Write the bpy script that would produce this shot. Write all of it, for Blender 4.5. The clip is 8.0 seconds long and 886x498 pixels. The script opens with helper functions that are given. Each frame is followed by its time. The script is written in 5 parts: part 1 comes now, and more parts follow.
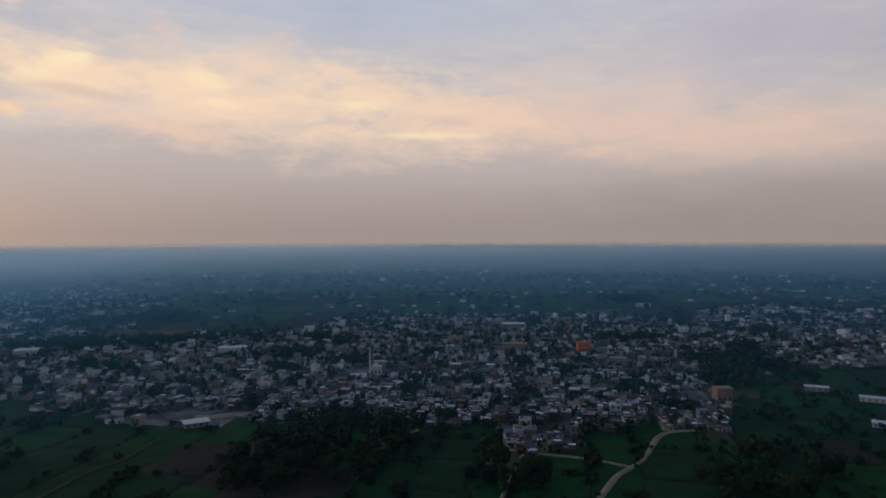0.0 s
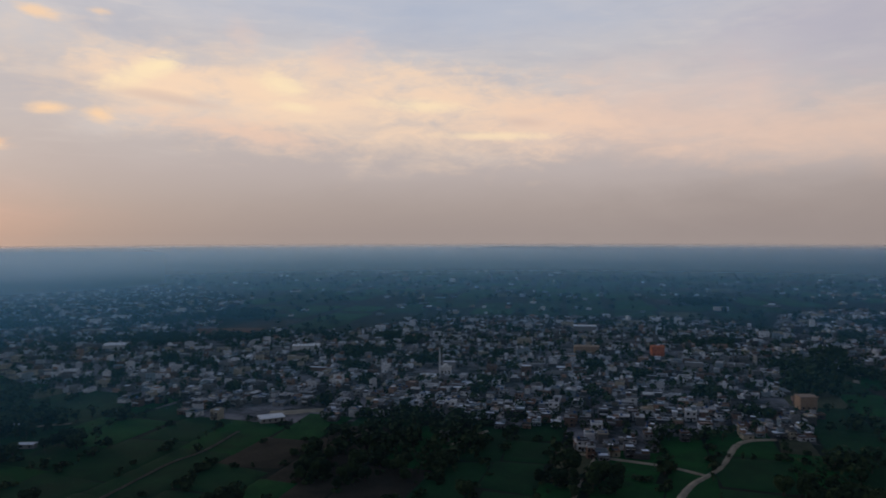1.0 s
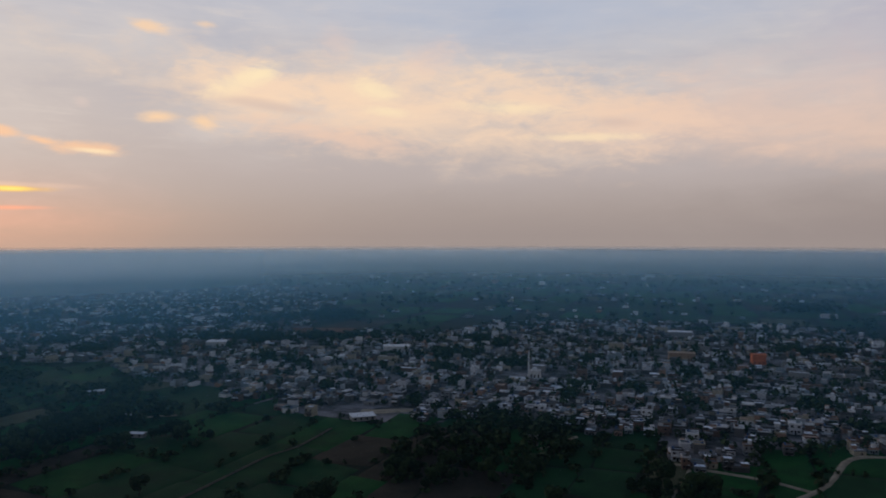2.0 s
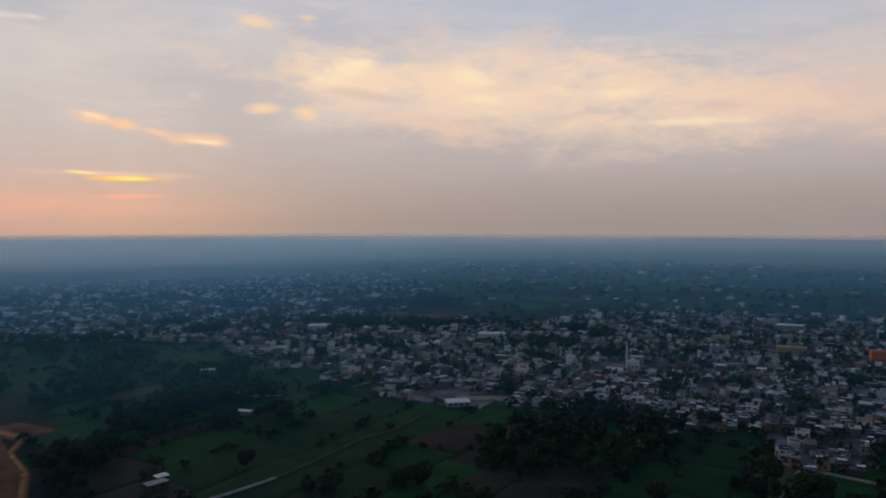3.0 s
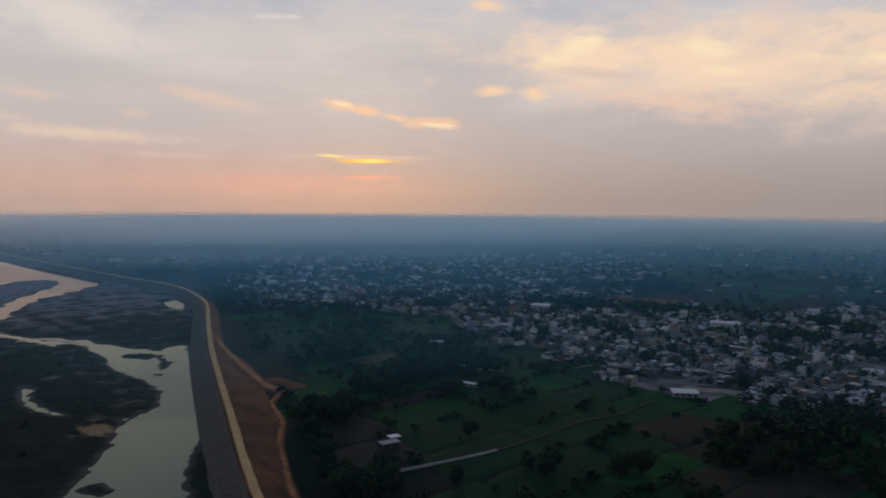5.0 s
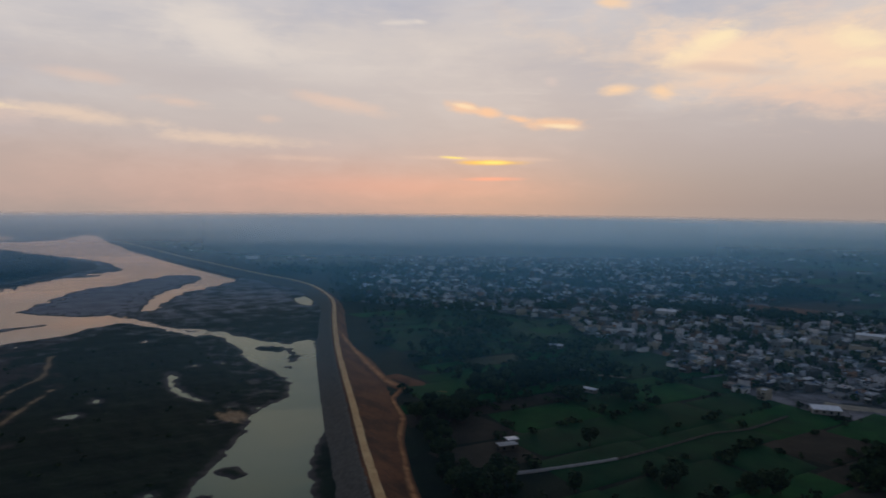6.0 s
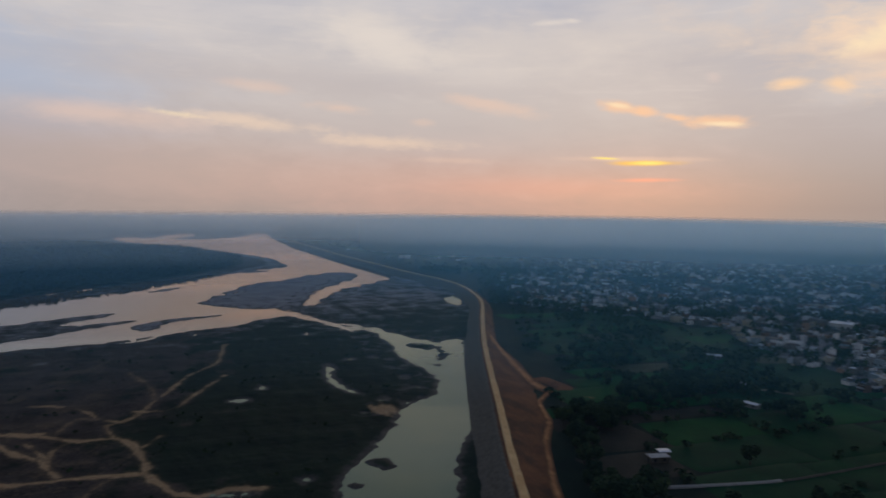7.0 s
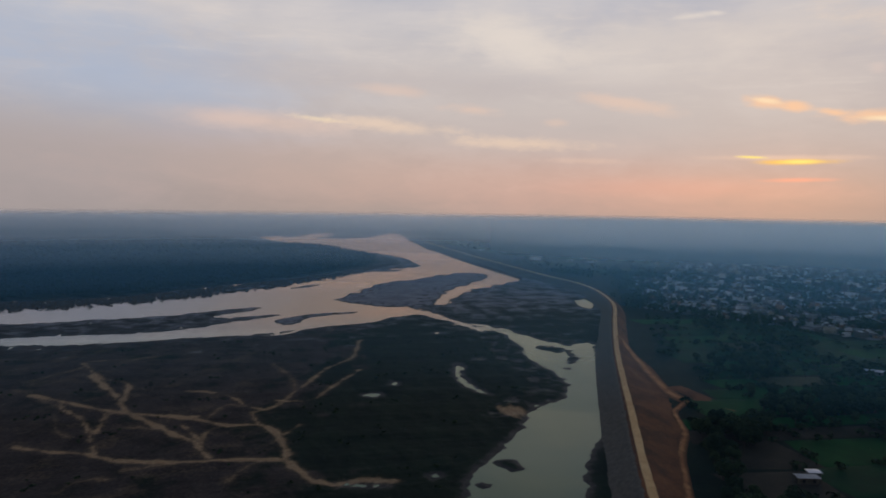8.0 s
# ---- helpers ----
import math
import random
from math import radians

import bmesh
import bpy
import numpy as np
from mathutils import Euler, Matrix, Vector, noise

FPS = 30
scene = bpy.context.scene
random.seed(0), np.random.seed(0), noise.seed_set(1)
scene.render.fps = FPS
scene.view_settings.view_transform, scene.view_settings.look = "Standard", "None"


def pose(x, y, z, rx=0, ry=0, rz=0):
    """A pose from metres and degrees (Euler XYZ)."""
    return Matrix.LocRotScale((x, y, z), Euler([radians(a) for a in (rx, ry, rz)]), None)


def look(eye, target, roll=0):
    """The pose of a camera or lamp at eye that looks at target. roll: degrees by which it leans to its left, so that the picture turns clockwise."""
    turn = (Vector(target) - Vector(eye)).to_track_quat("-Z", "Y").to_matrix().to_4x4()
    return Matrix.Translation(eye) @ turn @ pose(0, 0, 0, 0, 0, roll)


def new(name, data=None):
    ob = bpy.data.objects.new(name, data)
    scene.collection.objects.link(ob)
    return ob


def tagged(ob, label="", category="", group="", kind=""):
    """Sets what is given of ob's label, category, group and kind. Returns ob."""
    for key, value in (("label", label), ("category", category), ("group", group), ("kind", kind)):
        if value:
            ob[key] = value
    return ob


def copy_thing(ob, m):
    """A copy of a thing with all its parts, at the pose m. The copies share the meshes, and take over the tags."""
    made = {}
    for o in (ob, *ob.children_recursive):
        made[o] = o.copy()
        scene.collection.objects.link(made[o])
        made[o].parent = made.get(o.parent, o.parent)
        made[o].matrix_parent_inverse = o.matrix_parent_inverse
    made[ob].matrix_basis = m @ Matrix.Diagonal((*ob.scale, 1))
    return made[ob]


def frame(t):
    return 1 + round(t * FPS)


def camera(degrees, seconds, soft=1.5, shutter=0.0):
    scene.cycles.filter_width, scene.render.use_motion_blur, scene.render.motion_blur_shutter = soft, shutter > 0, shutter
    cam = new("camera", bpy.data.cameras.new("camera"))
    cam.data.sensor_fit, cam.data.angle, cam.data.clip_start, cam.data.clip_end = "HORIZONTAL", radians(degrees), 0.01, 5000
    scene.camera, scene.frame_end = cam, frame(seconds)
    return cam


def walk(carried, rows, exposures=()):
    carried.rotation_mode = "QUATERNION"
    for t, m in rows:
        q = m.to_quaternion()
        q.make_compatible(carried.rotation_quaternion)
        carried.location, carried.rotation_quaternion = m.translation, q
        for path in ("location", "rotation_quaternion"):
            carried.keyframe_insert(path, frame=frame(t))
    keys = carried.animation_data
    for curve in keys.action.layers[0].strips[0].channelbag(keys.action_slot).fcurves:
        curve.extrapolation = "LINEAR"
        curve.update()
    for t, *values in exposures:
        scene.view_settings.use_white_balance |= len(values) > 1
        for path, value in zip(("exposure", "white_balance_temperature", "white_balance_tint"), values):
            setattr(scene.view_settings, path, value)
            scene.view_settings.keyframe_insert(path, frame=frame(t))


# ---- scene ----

# camera: a drone hovering 120 m up, turning to its left
cam = camera(63.5, 8.0, soft=1.7, shutter=0.4)
EYE = Vector((0.0, 0.0, 120.0))
TURNS = [  # seconds, yaw to the left, pitch, roll
    (0.0, 4.31, -1.38, -0.22),
    (0.5, 6.35, -1.32, -0.21),
    (1.0, 9.91, -1.29, -0.13),
    (1.5, 13.44, -1.26, -0.08),
    (2.8, 23.10, -1.55, 0.04),
    (3.0, 24.67, -2.07, 0.05),
    (3.5, 29.27, -3.37, 0.19),
    (4.0, 33.75, -3.75, 0.21),
    (4.5, 38.15, -3.73, 0.31),
    (6.0, 52.12, -3.67, 0.58),
    (6.5, 57.88, -3.66, 0.65),
    (7.0, 64.02, -3.68, 0.74),
    (7.5, 70.14, -3.72, 0.75),
    (8.0, 74.46, -3.73, 0.81),
]


def heading(yaw, pitch):
    a, b = radians(yaw), radians(pitch)
    return Vector((-math.sin(a) * math.cos(b), math.cos(a) * math.cos(b), math.sin(b)))


walk(cam, [(t, look(EYE, EYE + 2 * heading(yaw, pitch), roll)) for t, yaw, pitch, roll in TURNS])

# ---------------------------------------------------------------- sky, sun
SUN_AZ, SUN_EL = 48.0, 3.6


class Nodes:
    """Short hand for a node tree."""

    def __init__(self, tree):
        self.t = tree
        tree.nodes.clear()

    def add(self, kind, **sets):
        n = self.t.nodes.new(kind)
        if "operation" in sets:
            n.operation, n.use_clamp = sets["operation"], sets.get("use_clamp", False)
        if "data_type" in sets:
            n.data_type, n.blend_type = sets["data_type"], sets["blend_type"]
        if "interpolation_type" in sets:
            n.interpolation_type = sets["interpolation_type"]
        if "attribute_name" in sets:
            n.attribute_name = sets["attribute_name"]
        return n

    def put(self, value, socket):
        if isinstance(value, bpy.types.NodeSocket):
            self.t.links.new(value, socket)
        elif value is not None:
            if isinstance(value, (tuple, list)) and len(value) == 3 and socket.type == "RGBA":
                value = (*value, 1.0)
            socket.default_value = value

    def math(self, op, a, b=None, c=None, clamp=False):
        n = self.add("ShaderNodeMath", operation=op, use_clamp=clamp)
        for v, s in zip((a, b, c), n.inputs):
            self.put(v, s)
        return n.outputs[0]

    def mix(self, fac, a, b, blend="MIX"):
        n = self.add("ShaderNodeMix", data_type="RGBA", blend_type=blend)
        self.put(fac, n.inputs[0])
        self.put(a, n.inputs[6])
        self.put(b, n.inputs[7])
        return n.outputs[2]

    def ramp(self, fac, stops, mode="LINEAR"):
        n = self.add("ShaderNodeValToRGB")
        n.color_ramp.interpolation = mode
        el = n.color_ramp.elements
        while len(el) < len(stops):
            el.new(0.5)
        for e, (p, c) in zip(el, stops):
            e.position, e.color = p, (*c, 1.0) if len(c) == 3 else c
        self.put(fac, n.inputs[0])
        return n.outputs[0]

    def span(self, v, a, b, c=0.0, d=1.0):
        n = self.add("ShaderNodeMapRange", interpolation_type="SMOOTHSTEP")
        for x, s in zip((v, a, b, c, d), n.inputs):
            self.put(x, s)
        return n.outputs[0]

    def noise(self, vec, scale, detail=4.0, rough=0.55, dist=0.0, out=0):
        n = self.add("ShaderNodeTexNoise")
        self.put(vec, n.inputs["Vector"])
        for k, v in (("Scale", scale), ("Detail", detail), ("Roughness", rough), ("Distortion", dist)):
            n.inputs[k].default_value = v
        return n.outputs[out]

    def joined(self, x, y, z=0.0):
        n = self.add("ShaderNodeCombineXYZ")
        for v, s in zip((x, y, z), n.inputs):
            self.put(v, s)
        return n.outputs[0]


def srgb(r, g, b):
    return tuple(((c / 255 + 0.055) / 1.055) ** 2.4 if c > 10 else c / 255 / 12.92 for c in (r, g, b))


world = bpy.data.worlds.new("sky")
scene.world = world
world.use_nodes = True
N = Nodes(world.node_tree)
way = N.add("ShaderNodeTexCoord").outputs["Generated"]
xyz = N.add("ShaderNodeSeparateXYZ")
N.put(way, xyz.inputs[0])
az = N.math("MULTIPLY", N.math("ARCTAN2", N.math("MULTIPLY", xyz.outputs[0], -1.0), xyz.outputs[1]), 57.296)
el = N.math("MULTIPLY", N.math("ARCSINE", xyz.outputs[2]), 57.296)
# the cloud deck: a colour for each height above the horizon, warm below and blue-grey above
deck = N.ramp(N.math("DIVIDE", el, 90.0, clamp=True), [
    (0.0, srgb(163, 151, 147)), (0.022, srgb(173, 160, 156)), (0.055, srgb(185, 173, 171)), (0.10, srgb(196, 187, 186)),
    (0.145, srgb(199, 194, 196)), (0.22, srgb(190, 192, 204)), (0.33, srgb(96, 122, 160)), (0.5, srgb(54, 102, 154)), (1.0, srgb(44, 96, 150))])
# dusk: the sky behind the camera, away from the sunset, is darker
toward = N.math("COSINE", N.math("MULTIPLY", N.math("SUBTRACT", az, SUN_AZ), 0.017453))
# three scales of cloud texture, drawn out level
billow = N.noise(N.joined(N.math("MULTIPLY", az, 0.07), N.math("MULTIPLY", el, 0.17)), 1.0, 7.0, 0.55, 0.25)
wisps = N.noise(N.joined(N.math("MULTIPLY", az, 0.2), N.math("MULTIPLY", el, 0.5), 4.0), 1.0, 8.0, 0.6, 0.35)
fray = N.math("SUBTRACT", N.noise(N.joined(N.math("MULTIPLY", az, 0.55), N.math("MULTIPLY", el, 1.3), 9.0), 1.0, 6.0, 0.62, 0.5), 0.5)
streak = N.noise(N.joined(N.math("MULTIPLY", az, 0.16), N.math("MULTIPLY", el, 1.1), 2.0), 1.0, 7.0, 0.6, 0.4)
deck = N.mix(N.math("MULTIPLY", N.span(billow, 0.42, 0.72), N.span(el, 3.0, 9.0, 0.0, 0.5)), deck, srgb(220, 211, 207))
deck = N.mix(N.math("MULTIPLY", N.span(billow, 0.5, 0.25), N.span(el, 7.0, 14.0, 0.0, 0.45)), deck, srgb(158, 166, 188))
deck = N.mix(N.math("MULTIPLY", N.span(streak, 0.5, 0.72), N.span(el, 4.0, 10.0, 0.0, 0.3)), deck, srgb(226, 214, 206))
deck = N.mix(N.math("MULTIPLY", N.span(streak, 0.48, 0.3), N.span(el, 5.0, 11.0, 0.0, 0.15)), deck, srgb(170, 170, 184))
# clouds: azimuth, elevation, half-widths, tilt (rise per degree of azimuth), raggedness, strength, colour, crisp edge or soft
CREAM, PEACH, GLOW = srgb(249, 217, 188), srgb(238, 202, 180), srgb(255, 232, 192)
APRICOT, EMBER, GOLD, SPARK = srgb(252, 212, 172), srgb(253, 200, 158), srgb(255, 198, 82), srgb(255, 232, 130)
PINK, ROSE, CORAL, BLUSH = srgb(228, 170, 154), srgb(214, 180, 166), srgb(244, 168, 146), srgb(222, 200, 192)
DUSK, BLUE, LILAC, SLATE = srgb(150, 138, 136), srgb(172, 184, 206), srgb(176, 173, 190), srgb(168, 160, 162)
MAUVE, PALE, SHADE = srgb(188, 178, 178), srgb(230, 218, 208), srgb(206, 184, 176)
VEILS_A = [
    (-19.8, 0.55, 13.8, 3.7, 0, 0.4, 0.6, DUSK, 0),
    (8.1, 0.49, 22.0, 2.7, 0, 0.4, 0.35, DUSK, 0),
    (10.2, 16.94, 18.6, 2.4, 0.03, 0.6, 0.6, BLUE, 0),
    (-19.7, 14.0, 9.6, 3.4, 0, 0.6, 0.65, LILAC, 0),
    (99.1, 8.45, 13.2, 3.29, 0.05, 0.7, 0.8, BLUE, 0),
    (104.0, 11.72, 9.5, 2.17, 0, 0.7, 0.5, BLUE, 0),
    (102.8, 2.32, 12.7, 4.29, 0, 0.5, 0.75, SLATE, 0),
    (78.3, 2.56, 22.7, 3.32, 0, 0.5, 0.35, ROSE, 0),
    (58.6, 1.69, 16.1, 2.65, 0, 0.4, 0.4, PINK, 0),
    (72.1, 1.05, 18.0, 2.51, 0, 0.4, 0.24, ROSE, 0),
    (50.0, 11.29, 16.0, 2.73, 0.05, 0.8, 0.4, MAUVE, 0),
]
VEILS_B = [
    (65.0, 7.51, 18.0, 4.2, 0.0, 0.7, 0.3, PALE, 0),
    (59.5, 5.21, 18.7, 2.6, 0.05, 0.8, 0.45, MAUVE, 0),
    (73.9, 9.14, 17.5, 1.18, 0.03, 0.8, 0.5, MAUVE, 0),
]
GREAT_CLOUD_A = [
    (19.4, 9.97, 16.7, 3.11, 0.09, 1.0, 0.85, CREAM, 0),
    (31.4, 11.56, 4.4, 1.36, 0.12, 1.0, 0.8, CREAM, 1),
    (23.9, 10.98, 4.8, 1.1, 0.15, 1.0, 0.7, CREAM, 1),
    (24.7, 7.57, 6.2, 0.91, 0.12, 1.0, 0.7, PEACH, 1),
    (8.0, 10.25, 9.0, 2.12, 0.15, 1.0, 0.75, CREAM, 1),
    (-5.4, 8.58, 13.6, 2.57, 0.04, 0.8, 0.6, PEACH, 0),
    (-19.7, 7.09, 11.2, 2.01, 0.02, 0.7, 0.5, PEACH, 0),
    (17.7, 13.87, 2.0, 1.1, 0, 0.9, 0.5, BLUSH, 1),
    (25.4, 14.76, 1.2, 1.18, 0, 0.9, 0.45, BLUSH, 1),
    (-10.5, 10.71, 8.0, 2.48, 0.1, 0.9, 0.4, BLUSH, 0),
    (31.1, 12.28, 1.2, 0.45, -0.1, 0.9, 0.85, GLOW, 1),
]
GREAT_CLOUD_B = [
    (22.3, 11.28, 1.8, 0.77, 0.2, 0.9, 0.75, GLOW, 1),
    (11.6, 9.99, 3.8, 0.51, 0.06, 0.9, 0.6, GLOW, 1),
    (21.5, 9.79, 1.6, 0.36, 0.1, 0.9, 0.6, GLOW, 1),
    (5.6, 7.64, 3.9, 0.3, 0.02, 0.8, 0.55, GLOW, 1),
    (3.6, 8.73, 1.7, 0.37, 0.05, 0.9, 0.5, SHADE, 1),
    (30.4, 9.92, 3.2, 0.33, 0.12, 0.9, 0.5, SHADE, 1),
    (32.4, 11.88, 2.4, 0.71, -0.35, 0.9, 0.7, GLOW, 1),
]
SUNSET_CLOUDS_A = [
    (38.7, 8.77, 1.3, 0.4, -0.05, 0.8, 0.9, APRICOT, 1),
    (35.5, 8.55, 0.9, 0.51, 0.05, 0.8, 0.85, APRICOT, 1),
    (43.7, 9.43, 0.5, 0.42, 0.2, 0.9, 0.4, BLUSH, 1),
    (39.4, 15.08, 1.1, 0.34, 0.15, 0.9, 0.75, APRICOT, 1),
    (35.2, 15.6, 0.7, 0.24, 0, 0.9, 0.6, APRICOT, 1),
    (54.2, 13.93, 0.5, 0.19, 0, 0.8, 0.6, PALE, 1),
    (50.6, 7.56, 1.2, 0.42, 0.2, 1.0, 0.72, EMBER, 1),
    (48.6, 7.09, 0.9, 0.31, 0.1, 1.0, 0.8, EMBER, 1),
    (43.7, 6.32, 2.5, 0.43, 0.03, 1.0, 0.72, EMBER, 1),
    (46.2, 6.61, 0.9, 0.21, 0.2, 0.9, 0.7, EMBER, 1),
    (43.1, 6.08, 1.3, 0.18, 0.05, 0.7, 0.7, GLOW, 1),
]
SUNSET_CLOUDS_B = [
    (50.6, 7.64, 0.8, 0.17, 0.2, 0.7, 0.6, GLOW, 1),
    (60.6, 7.77, 3.3, 0.51, 0.17, 1.0, 0.51, PEACH, 1),
    (69.9, 12.7, 5.3, 1.33, 0.1, 0.8, 0.5, PALE, 0),
    (55.5, 13.81, 1.7, 0.17, -0.05, 0.9, 0.45, PALE, 1),
    (78.6, 8.7, 2.3, 0.37, 0.08, 0.9, 0.39, PEACH, 1),
    (79.7, 6.07, 5.2, 0.48, 0.09, 1.0, 0.51, CREAM, 1),
    (84.5, 6.36, 1.7, 0.19, 0.09, 0.9, 0.5, GLOW, 1),
    (68.5, 4.68, 4.3, 0.41, 0.03, 1.0, 0.47, CREAM, 1),
    (72.1, 7.29, 2.0, 0.33, 0.06, 1.0, 0.43, PEACH, 1),
    (63.6, 3.38, 3.0, 0.22, 0.02, 0.9, 0.27, PEACH, 1),
    (58.8, 11.94, 12.5, 2.39, 0.0, 0.7, 0.35, PALE, 0),
]
SUNSET_CLOUDS_C = [
    (89.2, 6.1, 6.0, 0.68, 0.05, 0.9, 0.5, PEACH, 0),
    (69.6, 13.03, 3.9, 2.04, 0.3, 0.8, 0.5, PALE, 0),
    (55.6, 13.91, 1.8, 0.23, -0.1, 0.9, 0.4, PALE, 1),
    (65.7, 6.3, 0.8, 0.3, 0.05, 0.9, 0.31, PEACH, 1),
    (49.2, 3.54, 4.5, 0.19, 0.01, 0.6, 0.5, PEACH, 1),
    (48.5, 3.23, 2.2, 0.19, 0, 0.6, 0.95, GOLD, 1),
    (48.2, 3.24, 1.2, 0.14, 0, 0.3, 1.0, SPARK, 1),
    (51.4, 3.61, 0.9, 0.09, 0.05, 0.4, 0.9, SPARK, 1),
    (48.3, 1.94, 2.1, 0.15, -0.01, 0.3, 0.85, CORAL, 1),
    (55.0, 1.38, 9.0, 0.72, 0, 0.4, 0.22, CORAL, 0),
]
rag = N.math("SUBTRACT", N.math("ADD", N.math("MULTIPLY", billow, 0.5), wisps), 0.75)
for a, e, wa, we, tilt, rough, strong, colour, crisp in VEILS_A + VEILS_B + GREAT_CLOUD_A + GREAT_CLOUD_B + SUNSET_CLOUDS_A + SUNSET_CLOUDS_B + SUNSET_CLOUDS_C:
    da = N.math("SUBTRACT", az, a)
    de = N.math("SUBTRACT", N.math("SUBTRACT", el, e), N.math("MULTIPLY", da, tilt))
    u, v = N.math("DIVIDE", da, wa), N.math("DIVIDE", de, we)
    reach = N.math("SQRT", N.math("ADD", N.math("MULTIPLY", u, u), N.math("MULTIPLY", v, v)))
    reach = N.math("ADD", reach, N.math("MULTIPLY", rag, (-2.2 if wa > 5 else -1.8) * rough))
    reach = N.math("ADD", reach, N.math("MULTIPLY", fray, (-1.5 if crisp else -0.6) * rough))
    deck = N.mix(N.span(reach, 1.65 if crisp else 1.7, 0.05 if crisp else 0.0, 0.0, strong), deck, colour)
sky = N.add("ShaderNodeTexSky")
sky.sky_type, sky.sun_disc, sky.altitude = "NISHITA", False, 120.0
sky.sun_elevation, sky.sun_rotation = radians(SUN_EL), radians(-SUN_AZ)
clear = N.mix(1.0, sky.outputs[0], (0.1, 0.1, 0.1), "MULTIPLY")
bg = N.add("ShaderNodeBackground")
N.put(N.mix(0.97, clear, deck), bg.inputs[0])
N.put(N.span(toward, -0.9, 0.5, 0.3, 1.0), bg.inputs[1])
N.put(bg.outputs[0], N.add("ShaderNodeOutputWorld").inputs[0])

sun = new("sun", bpy.data.lights.new("sun", "SUN"))
sun.data.energy, sun.data.angle, sun.data.color = 0.5, radians(12), (1.0, 0.78, 0.55)
sun.matrix_world = look((0, 0, 0), -heading(SUN_AZ, SUN_EL + 2.0))


# ---------------------------------------------------------------- materials
def material(name, make, rough=0.9, bump=None):
    """make(N, position) gives the colour, or (colour, roughness, height for the bump, bump distance)."""
    m = bpy.data.materials.new(name)
    m.use_nodes = True
    n = Nodes(m.node_tree)
    pos = n.add("ShaderNodeNewGeometry").outputs["Position"]
    got = make(n, pos)
    colour, r, height, dist = got if isinstance(got, tuple) and len(got) == 4 else (got, rough, None, 0)
    b = n.add("ShaderNodeBsdfPrincipled")
    n.put(colour, b.inputs["Base Color"])
    n.put(r, b.inputs["Roughness"])
    b.inputs["Specular IOR Level"].default_value = 0.08
    if height is not None:
        k = n.add("ShaderNodeBump")
        k.inputs["Strength"].default_value, k.inputs["Distance"].default_value = 0.8, dist
        n.put(height, k.inputs["Height"])
        n.put(k.outputs[0], b.inputs["Normal"])
    n.put(b.outputs[0], n.add("ShaderNodeOutputMaterial").inputs[0])
    return m


def attr(n, name):
    return n.add("ShaderNodeAttribute", attribute_name=name).outputs["Fac"]


def ground_look(n, p):
    wide, mid, fine = n.noise(p, 0.006, 5), n.noise(p, 0.04, 6, 0.65), n.noise(p, 0.5, 5, 0.7)
    grass = n.mix(n.span(mid, 0.35, 0.65), (0.004, 0.011, 0.006), (0.009, 0.019, 0.009))
    soil = n.mix(n.span(n.math("ADD", n.math("MULTIPLY", fine, 0.4), n.math("MULTIPLY", mid, 0.6)), 0.35, 0.65), (0.018, 0.0135, 0.0105), (0.060, 0.043, 0.034))
    silt = n.mix(n.span(mid, 0.3, 0.7), (0.15, 0.135, 0.138), (0.25, 0.222, 0.215))
    sand = n.mix(n.span(fine, 0.3, 0.7), (0.27, 0.16, 0.078), (0.40, 0.255, 0.13))
    mud = n.mix(n.span(fine, 0.3, 0.7), (0.020, 0.019, 0.016), (0.042, 0.038, 0.031))
    bare = n.math("ADD", n.math("MULTIPLY", n.math("SUBTRACT", mid, 0.5), 1.6), attr(n, "bare"))
    c = n.mix(n.span(bare, 0.3, 0.75), grass, soil)
    c = n.mix(n.span(n.math("ADD", attr(n, "silt"), n.math("MULTIPLY", n.math("SUBTRACT", mid, 0.5), 1.2)), 0.35, 0.8), c, silt)
    c = n.mix(n.span(n.math("ADD", attr(n, "mud"), n.math("MULTIPLY", n.math("SUBTRACT", fine, 0.5), 0.9)), 0.3, 0.8), c, mud)
    c = n.mix(n.span(n.math("ADD", attr(n, "sand"), n.math("MULTIPLY", n.math("SUBTRACT", fine, 0.5), 0.35)), 0.1, 0.75), c, sand)
    r = n.math("SUBTRACT", 0.95, n.math("MULTIPLY", attr(n, "mud"), 0.35))
    return c, r, n.math("ADD", n.math("MULTIPLY", mid, 2.0), fine), 0.5


def two_tone(a, b, scale, scale2=None, dist=0.1, rough=0.9):
    def make(n, p):
        f, g = n.noise(p, scale, 5, 0.65), n.noise(p, scale2 or scale * 7, 4, 0.6)
        v = n.math("ADD", n.math("MULTIPLY", f, 0.65), n.math("MULTIPLY", g, 0.35))
        return n.mix(n.span(v, 0.36, 0.64), a, b), rough, v, dist
    return make


